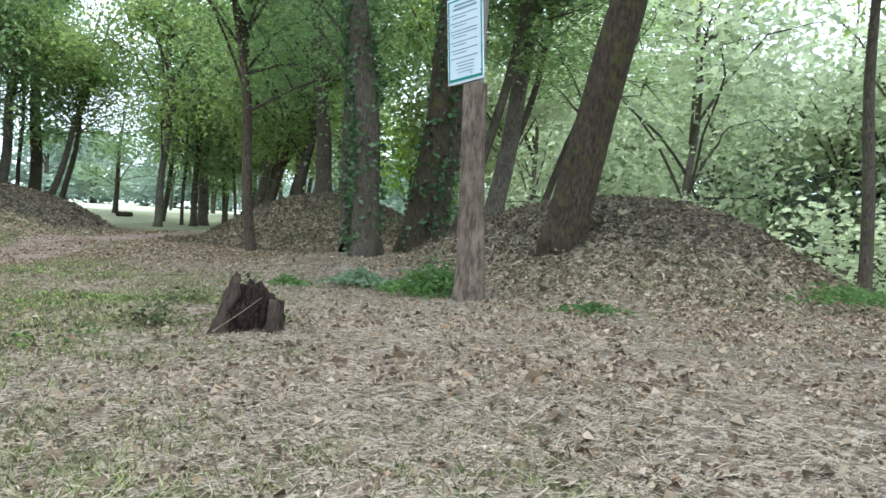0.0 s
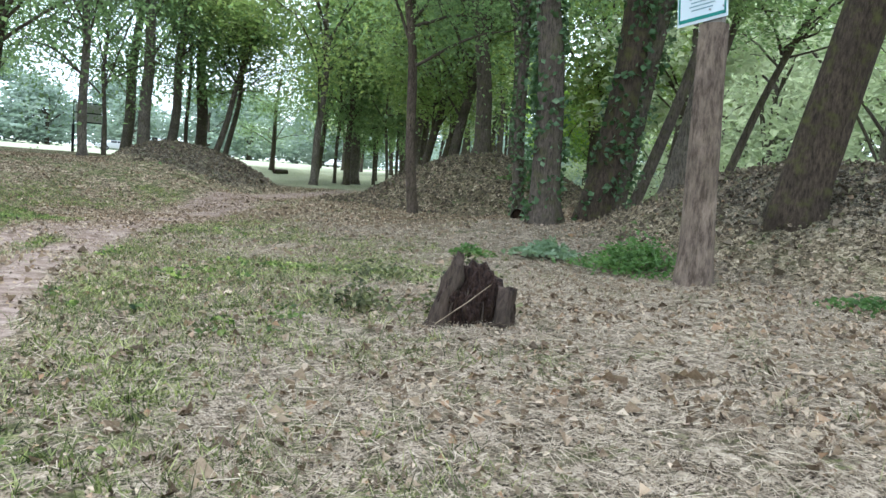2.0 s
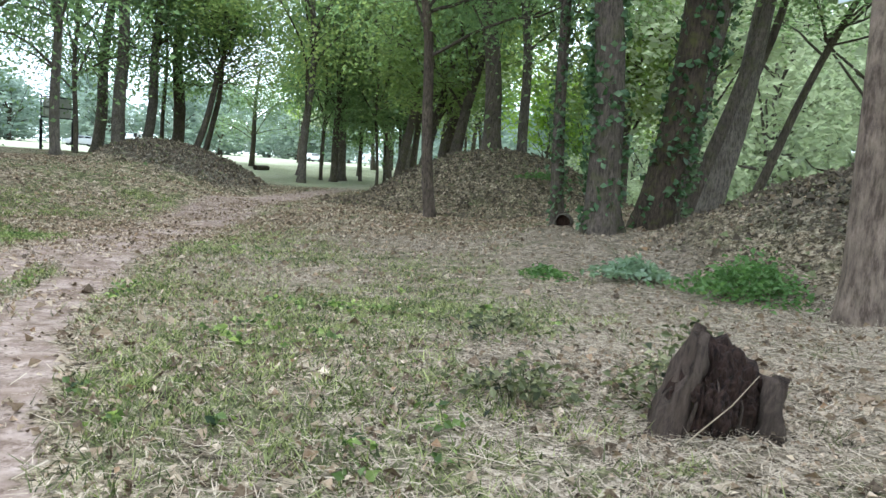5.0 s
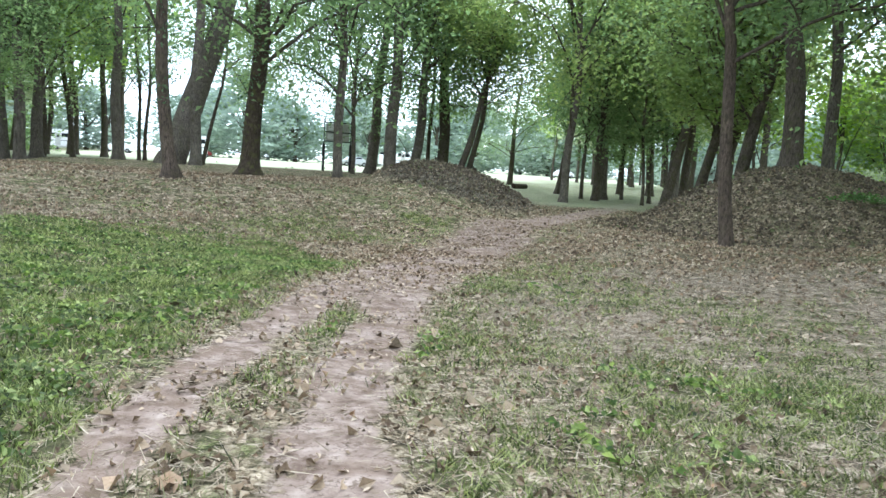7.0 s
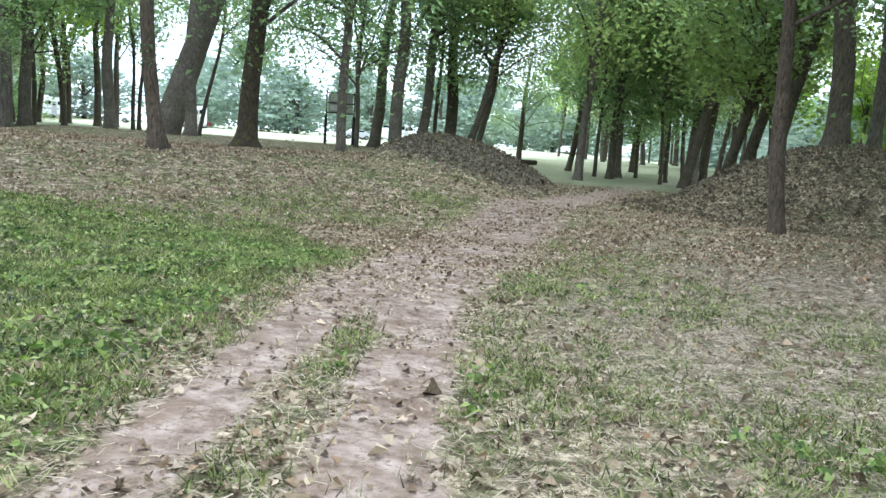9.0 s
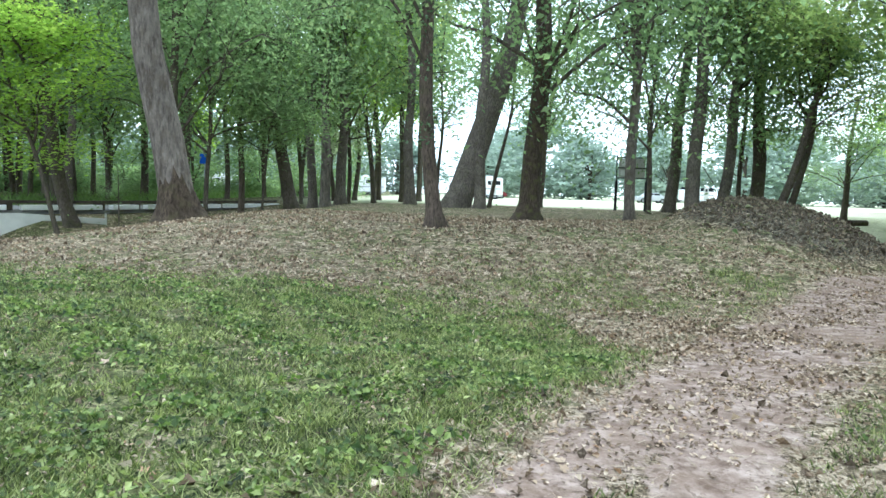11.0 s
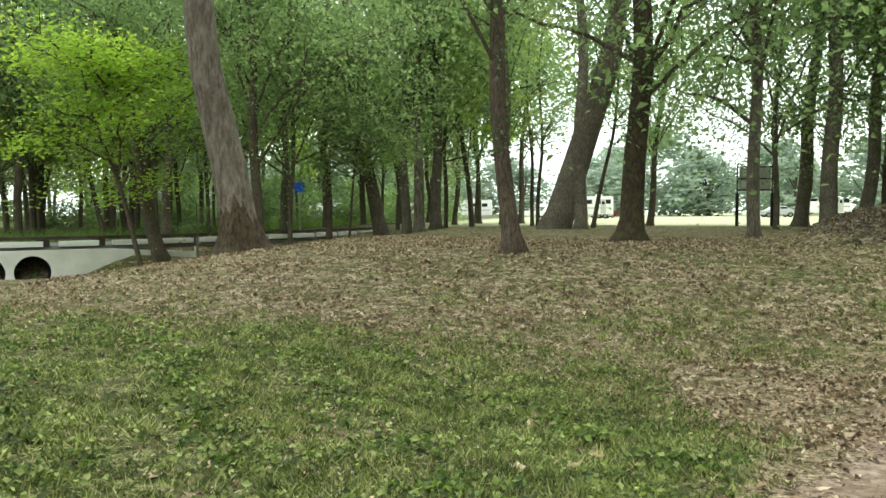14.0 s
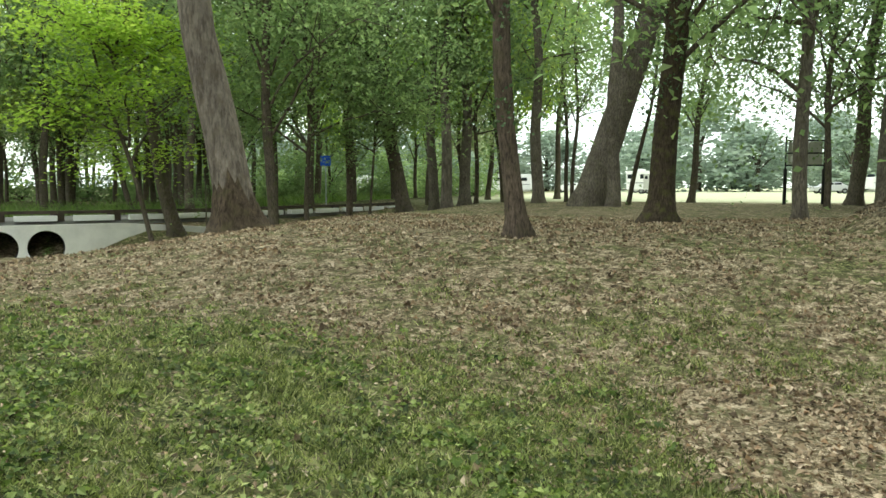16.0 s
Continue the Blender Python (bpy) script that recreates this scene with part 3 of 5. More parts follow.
def climber(top, pts, rad, count, upto, size=0.11, name="ivy", spread=0.05, start=0.0):
    """Ivy leaves that cling round a trunk."""
    gen = np.random.default_rng(count)
    zz = gen.uniform(start, upto, count)
    ang = gen.normal(gen.uniform(0, 6), 1.5, count)
    keep = np.sin(zz * 2.1 + ang) + np.sin(zz * 5.3 - 2 * ang) + gen.normal(0, 0.7, count) > -0.4
    zz, ang = zz[keep], ang[keep]
    c = np.stack([np.interp(zz, pts[:, 2], pts[:, i]) for i in range(3)], -1)
    out = np.stack([np.cos(ang), np.sin(ang), gen.normal(0, 0.15, len(zz))], -1)
    rr = np.interp(zz, pts[:, 2], rad) * 1.06 + np.abs(gen.normal(0, spread, len(zz)))
    v, f = leaves(c + out * rr[:, None], size, gen, 1.6, 0.8, 0.1)
    return raw(name, v, f, IVY, top, label="glossy green climbing ivy leaves")


def burly_foot(top, pts, rad, high, swell):
    """Dark rough burls that swell round a trunk's foot and end unevenly."""
    gen = np.random.default_rng(5)
    m, n = 14, 30
    verts = []
    for j in range(m):
        f = j / (m - 1)
        for k in range(n):
            a = 2 * np.pi * k / n
            z = -0.15 + (high + 0.15) * f * (0.72 + 0.16 * np.sin(2 * a + 4) + 0.09 * np.sin(5 * a) + 0.08 * np.sin(11 * a + 1) + 0.06 * np.sin(17 * a))
            lump = 0.5 + 0.5 * np.sin(4 * a + 5 * f) * np.cos(9 * f + 2 * a) + 0.3 * np.sin(9 * a - 8 * f)
            r = np.interp(z, pts[:, 2], rad) * (1 + 0.45 * np.exp(-z / 0.3)) + swell * (1 - f**3) * (0.55 + 0.6 * lump) - 0.10 * f**6 + gen.normal(0, 0.006)
            verts.append((np.interp(z, pts[:, 2], pts[:, 0]) + r * np.cos(a), np.interp(z, pts[:, 2], pts[:, 1]) + r * np.sin(a), z))
    k = np.arange(m * n).reshape(m, n)
    e = np.roll(k, -1, 1)
    faces = np.stack([k[:-1], e[:-1], e[1:], k[1:]], -1).reshape(-1, 4)
    return raw("burl_foot", np.array(verts), faces, BARK_FOOT, top, True, "dark swollen mossy burls at the foot")


# trees by the river and round the sign
t = tree(10.3, 14.2, 0.28, -0.06, 0.06, 16, BARK_DARK, low=6.5, spread=0.95, label="dark tree trunk clad in climbing ivy")
climber(*t, 2500, 7.0, 0.13, spread=0.07)
t = tree(11.74, 16.65, 0.14, -0.05, 0.05, 12, BARK_DARK, FINE[2], low=4.5, spread=0.9, label="slender dark trunk with some ivy")
climber(*t, 700, 6.0, 0.12)
t = tree(11.76, 14.3, 0.32, 0.09, -0.10, 17, BARK_MOSSY, low=7.5, spread=0.95, flare=0.5, straighten=30, label="thick leaning tree with mossy bark and ivy")
climber(*t, 900, 7.0, 0.14)
t = tree(12.7, 14.7, 0.25, 0.09, -0.12, 15, BARK_DARK, low=7, spread=1.1, straighten=30, label="dark leaning trunk grown beside a thicker one")
climber(*t, 1100, 7.0, 0.12, spread=0.1)
tree(16.23, 16.06, 0.28, 0.11, -0.16, 14, BARK_BROWN, FINE[0], low=6, spread=1.1, straighten=30, label="leaning brown tree on the river bank")
tree(16.7, 16.7, 0.13, 0.175, -0.227, 10, BARK_DARK, low=5, spread=0.9, straighten=20, label="thin leaning tree on the river bank")
tree(19.25, 16.86, 0.13, 0.2, -0.34, 9, BARK_DARK, WISPY, low=4, spread=1.1, straighten=12, label="thin crooked tree that leans over the river")
tree(10.3, 9.07, 0.33, 0.10, -0.195, 16, BARK_MOSSY, low=7, spread=0.95, straighten=30, flare=0.5, label="thick dark leaning tree with mossy bark")
tree(11.7, 21.15, 0.15, -0.10, 0.075, 13, BARK_RED, FINE[0], low=4.0, spread=1.1, flare=0.5, label="slim reddish-brown tree at a mound's foot")
tree(17.37, 25.54, 0.30, -0.06, 0.06, 17, BARK_DARK, FINE[1], low=4.2, spread=1.3, label="tall dark tree on an earth mound")
tree(19.15, 25.87, 0.19, -0.04, 0.04, 14, BARK_BROWN, FINE[0], low=4.0, label="straight brown tree with a swollen foot")
tree(18.58, 29.56, 0.24, 0.16, -0.12, 13, BARK_DARK, FINE[2], low=3.3, spread=1.2)
tree(19.3, 6.9, 0.15, -0.01, 0.03, 15, BARK_DARK, low=6, spread=1.2, label="dark tree at the water side of the mound")
tree(13.6, 14.94, 0.14, 0.2, -0.22, 11, BARK_DARK, low=5, spread=0.9, straighten=20, label="thin dark tree leaning among thicker ones")
tree(23.0, 24.3, 0.2, 0.03, 0, 13, BARK_DARK, CROWNS[1], low=1.8, spread=1.3)
tree(25.4, 27.6, 0.22, 0, 0, 14, BARK_DARK, CROWNS[3], low=2.2, spread=1.4)
tree(21.8, 20.6, 0.15, 0.05, -0.05, 11, BARK_DARK, WOODS[2], low=3.0, spread=1.1)
# trees along the path's far end
tree(22.45, 39.09, 0.25, 0.15, -0.10, 13, BARK_DARK, low=2.9, spread=1.3)
tree(23.76, 39.41, 0.2, 0.0, 0.0, 14, BARK_DARK, low=3.2)
tree(17.9, 41.0, 0.2, 0.03, -0.01, 15, BARK_BROWN, low=3.3, spread=1.25)
tree(21.87, 46.42, 0.11, 0, 0, 12, BARK_DARK, low=2.7, spread=0.9)
tree(23.88, 47.6, 0.32, 0, 0, 16, BARK_BROWN, low=3.7, spread=1.3)
tree(25.99, 48.68, 0.11, 0, 0, 12, BARK_DARK, low=2.5)
tree(25.76, 45.29, 0.11, -0.04, 0.02, 12, BARK_DARK, low=3.1)
tree(23.33, 52.39, 0.19, 0.14, -0.07, 12, BARK_DARK, low=2.9)
tree(21.54, 44.24, 0.2, 0.03, 0, 13, BARK_DARK, low=3.3)
tree(29.43, 54.65, 0.17, 0, 0, 13, BARK_DARK, low=2.7)
tree(22.61, 41.2, 0.09, -0.03, 0.02, 12, BARK_DARK, low=3.3)
tree(24.97, 41.99, 0.32, 0, 0, 16, BARK_BROWN, low=3.5, spread=1.2)
tree(18.56, 31.79, 0.2, 0.2, -0.15, 11, BARK_DARK, low=2.1, spread=1.1)
tree(21.05, 33.64, 0.24, 0.14, -0.11, 12, BARK_DARK, low=2.3, spread=1.2)
tree(22.46, 58.36, 0.2, 0.04, -0.02, 7.6, BARK_DARK, FINE[1], low=1.9, spread=1.0, label="small leafy tree at the edge of the field")
# trees between the mound and the field
tree(10.64, 52.86, 0.32, 0.08, -0.02, 19, BARK_BROWN, low=5.0, spread=1.2)
tree(10.29, 46.77, 0.33, 0.02, 0, 19, BARK_BROWN, low=5.2, spread=1.2)
tree(12.03, 48.36, 0.28, 0.11, -0.03, 17, BARK_BROWN, low=5.4, spread=1.1)
tree(14.06, 51.92, 0.13, 0.01, 0, 14, BARK_DARK, low=5.0)
tree(14.87, 51.66, 0.36, 0, 0, 18, BARK_DARK, low=4.6, spread=1.2)
tree(13.5, 45.79, 0.19, 0.34, -0.12, 11, BARK_DARK, low=4.2, spread=1.1, straighten=9)
tree(14.88, 47.41, 0.17, 0.17, -0.06, 12, BARK_DARK, low=4.4, spread=1.1)
tree(5.45, 35.6, 0.17, -0.02, 0, 17, BARK_BROWN, FINE[0], low=3.0, spread=1.1, label="straight grey-brown tree on a low leafy rise")
tree(8.39, 47.21, 0.12, 0, 0, 14, BARK_DARK, FINE[1], low=3.0, spread=1.25)
t = tree(2.07, 33.64, 0.30, 0.035, 0, 17, BARK_MOSSY, FINE[1], low=3.6, spread=1.5, flare=1.8, label="thick dark tree with spreading surface roots")
climber(*t, 900, 8.0, 0.085, "foliage", 0.22, 2.6)
t = tree(-0.3, 27.65, 0.165, -0.09, -0.015, 14, BARK_RED, FINE[2], low=3.4, spread=0.9, flare=1.2, label="slim reddish tree with twiggy leaf sprigs")
climber(*t, 620, 5.5, 0.075, "foliage", 0.2, 1.7)
tree(-0.83, 46.91, 0.62, 0.40, 0.034, 17, BARK_BROWN, low=6.0, spread=1.2, straighten=7, flare=0.4, label="massive leaning tree with a mossy trunk")
tree(0.37, 45.5, 0.26, -0.01, 0, 18, BARK_BROWN, low=7.0, spread=1.0, label="thick straight tree beside a leaning one")
tree(0.76, 51.01, 0.11, 0.2, 0, 9, BARK_DARK, WISPY, low=4.5, spread=0.8)
tree(3.87, 58.99, 0.19, 0.10, 0, 12, BARK_DARK, low=3.6, spread=1.2)
tree(-3.69, 52.62, 0.29, -0.03, 0, 16, BARK_BROWN, low=6.0)
tree(-2.98, 58.76, 0.12, -0.03, 0, 11, BARK_DARK, WISPY, low=3.5)
tree(-2.66, 58.79, 0.12, 0.03, 0, 12, BARK_DARK, WISPY, low=4.0)
tree(-8.58, 59.82, 0.14, 0.02, 0, 13, BARK_DARK, low=3.4)
tree(-8.28, 55.78, 0.31, 0.01, 0, 18, BARK_BROWN, low=3.6, spread=1.5)
tree(-8.75, 53.58, 0.29, 0, 0, 18, BARK_PALE, low=5.0, label="pale straight tree at the wood's edge")
tree(-9.64, 54.37, 0.27, -0.02, 0, 17, BARK_BROWN, low=3.8, spread=1.4)
tree(-8.93, 47.25, 0.32, -0.21, -0.07, 14, BARK_DARK, FINE[0], low=3.6, spread=1.35, straighten=8)
tree(-9.73, 44.84, 0.06, 0.12, 0.04, 7, BARK_DARK, low=2.6, spread=0.7)
tree(-10.89, 45.44, 0.15, 0, 0, 13, BARK_RED, low=4.0, label="slim reddish-brown tree beside the road")
tree(-11.24, 42.0, 0.1, 0.02, 0, 12, BARK_DARK, FINE[1], low=3.0, spread=1.2)
tree(-11.41, 39.66, 0.2, -0.03, -0.01, 15, BARK_DARK, FINE[2], low=3.4, spread=1.3)
t = tree(-7.6, 31.0, 0.45, -0.235, -0.06, 18, BARK_PALE, low=8.5, spread=1.4, flare=0.35, straighten=3.2, label="big pale-barked tree with a dark flared foot")
burly_foot(*t, 1.7, 0.13)
tree(-17.2, 42.0, 0.29, -0.2, -0.08, 15, BARK_DARK, FINE[1], low=4.5, spread=1.3, z=-0.45)
tree(-15.7, 38.5, 0.09, -0.27, -0.08, 9.5, BARK_DARK, YOUNG, low=2.9, spread=1.35, straighten=20, z=-0.6, label="slender young tree with bright yellow-green leaves")
tree(-12.6, 37.2, 0.035, -0.02, 0, 2.4, BARK_DARK, WISPY, low=1.2, spread=0.25, flare=0.2, label="thin sapling among fallen leaves")
tree(-32.6, 51.2, 0.15, -0.02, 0, 12, BARK_DARK, low=3.5)
tree(-33.3, 53.3, 0.2, -0.02, 0, 13, BARK_DARK, low=3.5)
tree(-27.8, 52.7, 0.16, -0.2, -0.16, 11, BARK_DARK, low=3.0)

for x, y, r, tall in ((-22, 50, 0.24, 20), (-27, 56, 0.28, 22), (-31, 49.5, 0.22, 20), (-24, 63, 0.26, 22), (-36, 57, 0.3, 22), (-19, 58.5, 0.2, 20), (-40, 50, 0.26, 21)):
    tree(x, y, r, 0.02, 0, tall, BARK_DARK, low=4.5, spread=1.6, label="tall leafy tree in the wood beyond the road")

# the woods around: copies of a few grown trees
SEEDLINGS = []
for k in range(5):
    SEEDLINGS.append(tree(-24 - 4 * k, 58 + 3 * k, 0.13 + 0.03 * k, 0.03 * (k - 2), 0, 13 + k, BARK_DARK, WOODS[k % 4], low=2.8 + 0.5 * k, spread=1.3, label="dark-trunked tree in the wood beyond the road")[0])
BANK_CROWNS = []
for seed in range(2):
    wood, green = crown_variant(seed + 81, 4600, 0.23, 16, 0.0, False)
    BANK_CROWNS.append((keep_mesh("branching", wood, BARK_DARK, True), keep_mesh("crown", green, (LEAF_PALED, LEAF_PALED)[seed])))
BANKSIDE = [tree(36 + 5 * k, 20 + 9 * k, 0.2, 0.05, 0, 18 + k, BARK_BROWN, BANK_CROWNS[k % 2], low=0.6, spread=2.2, z=0.4, label="leafy tree on the far river bank, leaves paled as by haze")[0] for k in range(3)]
FARWOOD = [tree(-60 + 40 * k, 168 + 6 * k, 0.4, 0, 0, 10 + 1.6 * k, BARK_DARK, DISTANT, low=0.3, spread=2.8, label="distant tree beyond the field, haze tinted into its leaves")[0] for k in range(3)]


def spread_trees(makers, count, seed, place, clear=2.2):
    gen = np.random.default_rng(seed)
    done = []
    for _ in range(count * 12):
        if len(done) == count:
            break
        x, y = place(gen)
        if any((x - a) ** 2 + (y - b) ** 2 < clear**2 for a, b in done):
            continue
        done.append((x, y))
        s = gen.uniform(0.8, 1.2)
        ob = copy_thing(makers[gen.integers(0, len(makers))], pose(x, y, ground_at(x, y) - 0.05, gen.normal(0, 2.5), gen.normal(0, 2.5), gen.uniform(0, 360)))
        ob.scale = (s, s, s)


spread_trees(SEEDLINGS, 36, 1, lambda g: (lambda u, v: (-20 - 38 * u - 8 * v, 52 + 34 * v + 6 * u))(g.random(), g.random()), 3.0)
spread_trees(SEEDLINGS, 6, 2, lambda g: (g.uniform(-48, -30), g.uniform(28, 50)), 3.5)
spread_trees(SEEDLINGS, 26, 3, lambda g: (lambda u, v: (27 + 20 * u + 0.35 * 40 * v, 44 + 45 * v))(g.random(), g.random()), 3.0)
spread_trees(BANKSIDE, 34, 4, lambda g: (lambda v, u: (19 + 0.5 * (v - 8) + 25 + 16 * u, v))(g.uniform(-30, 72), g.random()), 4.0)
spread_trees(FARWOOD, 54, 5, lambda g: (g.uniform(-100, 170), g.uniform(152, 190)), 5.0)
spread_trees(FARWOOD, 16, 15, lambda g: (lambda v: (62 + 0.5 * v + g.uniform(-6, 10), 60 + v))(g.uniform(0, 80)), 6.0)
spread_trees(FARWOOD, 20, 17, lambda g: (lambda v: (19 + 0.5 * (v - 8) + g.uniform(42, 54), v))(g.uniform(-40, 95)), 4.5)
spread_trees(SEEDLINGS, 14, 16, lambda g: (g.uniform(-19, -5), g.uniform(60, 76)), 3.0)
spread_trees(SEEDLINGS, 14, 6, lambda g: (g.uniform(-22, 12), g.uniform(-30, -10)), 5.0)
spread_trees(SEEDLINGS, 8, 7, lambda g: (g.uniform(-36, -18), g.uniform(-8, 22)), 5.0)


def shrub(x, y, size, pair, tall=0.5, label="leafy green shrub on the river bank"):
    top = empty("shrub", x, y, ground_at(x, y) - 0.1, label=label, category="shrub", group="bank shrubs")
    for name, me in zip(("stems", "foliage"), pair):
        ob = new(name, me)
        ob.parent = top
        ob.matrix_local = pose(0, 0, -0.2, 0, 0, (x * 77 + y * 31) % 360) @ Matrix.Diagonal((size, size, size * tall, 1))
    return top


gen = np.random.default_rng(9)
for k in range(20):
    y = -4 + 2.6 * k + gen.normal(0, 0.6)
    shrub(19 + 0.5 * (y - 8) + gen.uniform(1.5, 6.5), y, gen.uniform(0.6, 1.0), BANK_THICKET, gen.uniform(0.4, 0.7))
for k in range(13):
    x = -66 + 4.2 * k + gen.normal(0, 1)
    y = 92 - 0.1 * (x + 66) + gen.normal(0, 3)
    if x < -14:
        shrub(x, y, gen.uniform(0.7, 1.2), THICKET, gen.uniform(0.35, 0.6), "dark thicket at the back of the wood")
for k in range(12):
    shrub(-92 + 4.4 * k + gen.normal(0, 1), 44 + 3.4 * k + gen.normal(0, 2), gen.uniform(0.9, 1.4), THICKET, gen.uniform(0.6, 0.9), "dark thicket at the back of the wood")


for k in range(12):
    shrub(-48 + 3.0 * k + gen.normal(0, 0.7), 84 - 0.25 * k + gen.normal(0, 2), gen.uniform(0.9, 1.2), THICKET, gen.uniform(0.5, 0.8), "dark thicket at the back of the wood")


# ---- the sign on its post ----
def signpost():
    post = empty("signpost", 7.66, 8.68, ground_at(7.66, 8.68), label="rough weathered wooden post with a white rules sign", category="signpost")
    gen = np.random.default_rng(3)
    z = np.concatenate([[-0.3, 0.0, 0.12, 0.3], np.linspace(0.5, 3.0, 16)])
    line = np.stack([-0.025 * z + 0.012 * np.sin(z * 2.2), 0.02 * z + 0.012 * np.sin(z * 1.7 + 1), z], -1)
    raw("trunk", *tube(line, 0.185 + 0.05 * np.exp(-np.clip(z, 0, 9) * 2.2) - 0.008 * z, 20, 5, 0.12, 0.05, gen), POST_WOOD, post, True)
    part("plank", box(0.07, 0.24, 1.75, -0.11, 0.03, 2.88, 0.012), plain("grey_plank", (0.25, 0.23, 0.205), 0.9, 0, 0.4, 5), post, "grey weathered plank that carries the sign")
    face = part("sign_panel", box(0.012, 0.67, 1.22, 0, 0, 0, 0.004), SIGN_WHITE, post, "white metal panel with rounded green border")
    face.matrix_local = Matrix.Translation((-0.156, 0.17, 3.03)) @ pose(0, 0, 0, -6, 0, 0)
    edge = [box(0.004, 0.02, 1.12, -0.009, s * 0.305, 0.05, 0.001) for s in (-1, 1)] + [box(0.004, 0.63, h, -0.009, 0, zz, 0.001) for zz, h in ((0.035, 0.04), (1.165, 0.02))]
    part("border", merged(*edge), SIGN_GREEN, face, "green painted border line")
    rows = [(1.09, 0.40, 0.03), (1.035, 0.44, 0.03)]
    zz = 0.965
    for block, count in enumerate((2, 2, 3, 2, 2, 1, 4)):
        for k in range(count):
            rows.append((zz, (0.5 if k < count - 1 or count == 1 else 0.26) if block < 6 else 0.34 - 0.05 * (k % 2), 0.014))
            zz -= 0.044
        zz -= 0.026
    for k, (at, wide, high) in enumerate(rows):
        shift = 0.0 if k < 2 or k > 13 else 0.03 * (1 if wide > 0.4 else 5)
        part("text_line", box(0.003, wide, high, -0.0085, shift * 0.7, at), SIGN_INK, face)
    for yy in (0.06, -0.12):
        for at in (0.12, 1.1):
            part("screw", rod(0.012, 0.012, pose(-0.012, yy - 0.17, at, 0, 90, 0), 8), STEEL, face)
    return post


signpost()


# ---- hollow broken stump ----
def stump(x, y):
    top = empty("tree_stump", x, y, ground_at(x, y), -28, label="dark rotten hollow stump broken open", category="tree stump")
    gen = np.random.default_rng(8)

    def slab(name, a0, a1, r, high, thick, mat, label):
        n, m = 14, 9
        ang = np.radians(np.linspace(a0, a1, n))
        outer, inner = [], []
        for j in range(m):
            f = j / (m - 1)
            for k, a in enumerate(ang):
                h = high * (0.86 + 0.14 * np.sin(k * 1.9 + a0) * np.cos(k * 0.8)) * np.sin(np.pi * (0.1 + 0.8 * k / (n - 1))) ** 0.5
                rr = r * (1.25 - 0.5 * f + 0.1 * f * f) * (1 + 0.08 * np.sin(7 * a + 3 * f) + 0.05 * np.sin(13 * a - 5 * f)) + gen.normal(0, 0.012)
                p = np.array([np.cos(a), np.sin(a)])
                outer.append([*(p * rr), h * f - 0.12 * (1 - f)])
                inner.append([*(p * (rr - thick * (1.2 - 0.6 * f))), h * f * 0.97 - 0.12 * (1 - f)])
        k = np.arange(n * m).reshape(m, n)
        o = n * m
        quad = lambda a, b, c, d: np.stack([a, b, c, d], -1).reshape(-1, 4)
        faces = [quad(k[:-1, :-1], k[:-1, 1:], k[1:, 1:], k[1:, :-1]), quad(k[:-1, :-1] + o, k[1:, :-1] + o, k[1:, 1:] + o, k[:-1, 1:] + o)]
        faces += [quad(k[-1, :-1], k[-1, 1:], k[-1, 1:] + o, k[-1, :-1] + o), quad(k[:-1, 0], k[1:, 0], k[1:, 0] + o, k[:-1, 0] + o), quad(k[1:, -1], k[:-1, -1], k[:-1, -1] + o, k[1:, -1] + o)]
        return raw(name, np.array(outer + inner), np.concatenate(faces), mat, top, True, label)

    slab("shell", -5, 175, 0.35, 0.48, 0.12, ROT, "jagged back wall of dark rotten wood")
    left = slab("bark_slab", 148, 190, 0.38, 0.52, 0.12, ROT_PALE, "tall standing slab of grey-brown bark")
    left.matrix_local = pose(0.03, 0, 0, 0, 8, 0)
    right = slab("bark_slab", 306, 356, 0.34, 0.40, 0.17, ROT_PALE, "blunt brown remnant of the stump's side")
    right.matrix_local = pose(0.01, 0, 0, 0, 14, 0)
    bm = bmesh.new()
    bmesh.ops.create_icosphere(bm, subdivisions=5, radius=1)
    for v in bm.verts:
        c = v.co
        fibre = noise.noise(Vector((c.x * 9, c.y * 9, c.z * 1.6)))
        k = 1 + 0.25 * noise.noise(c * 2.2) + 0.22 * fibre + 0.10 * noise.noise(c * 15)
        v.co = Vector((c.x * 0.29 * k, 0.07 + c.y * 0.22 * k, 0.08 + c.z * 0.28 * k + 0.16 * max(c.y, 0)))
    part("rotten_core", bm, ROT, top, "crumbling red-brown rotten heartwood")
    for k in range(11):
        u = -0.24 + 0.048 * k + gen.normal(0, 0.012)
        line = np.array([[u * 1.1, -0.12 + 0.9 * u * u + gen.normal(0, 0.02), -0.03], [u * 1.05, -0.11 + gen.normal(0, 0.02), 0.14], [u * 0.9, -0.05, 0.26 + gen.normal(0, 0.05)]])
        raw("root_fibre", *tube(line, [0.016, 0.011, 0.005], 5, gen=gen), (ROT, ROT_PALE)[k % 3 == 0], top, True)
    top.scale = (0.76, 0.76, 1.0)
    stick = np.array([[-0.42, -0.36, 0.04], [-0.12, -0.30, 0.2], [0.1, -0.2, 0.32]])
    raw("stick", *tube(stick, [0.004, 0.0035, 0.0025], 5, gen=gen), STRAW, top, True, "pale dry stick leaning on the stump")


stump(3.53, 7.52)


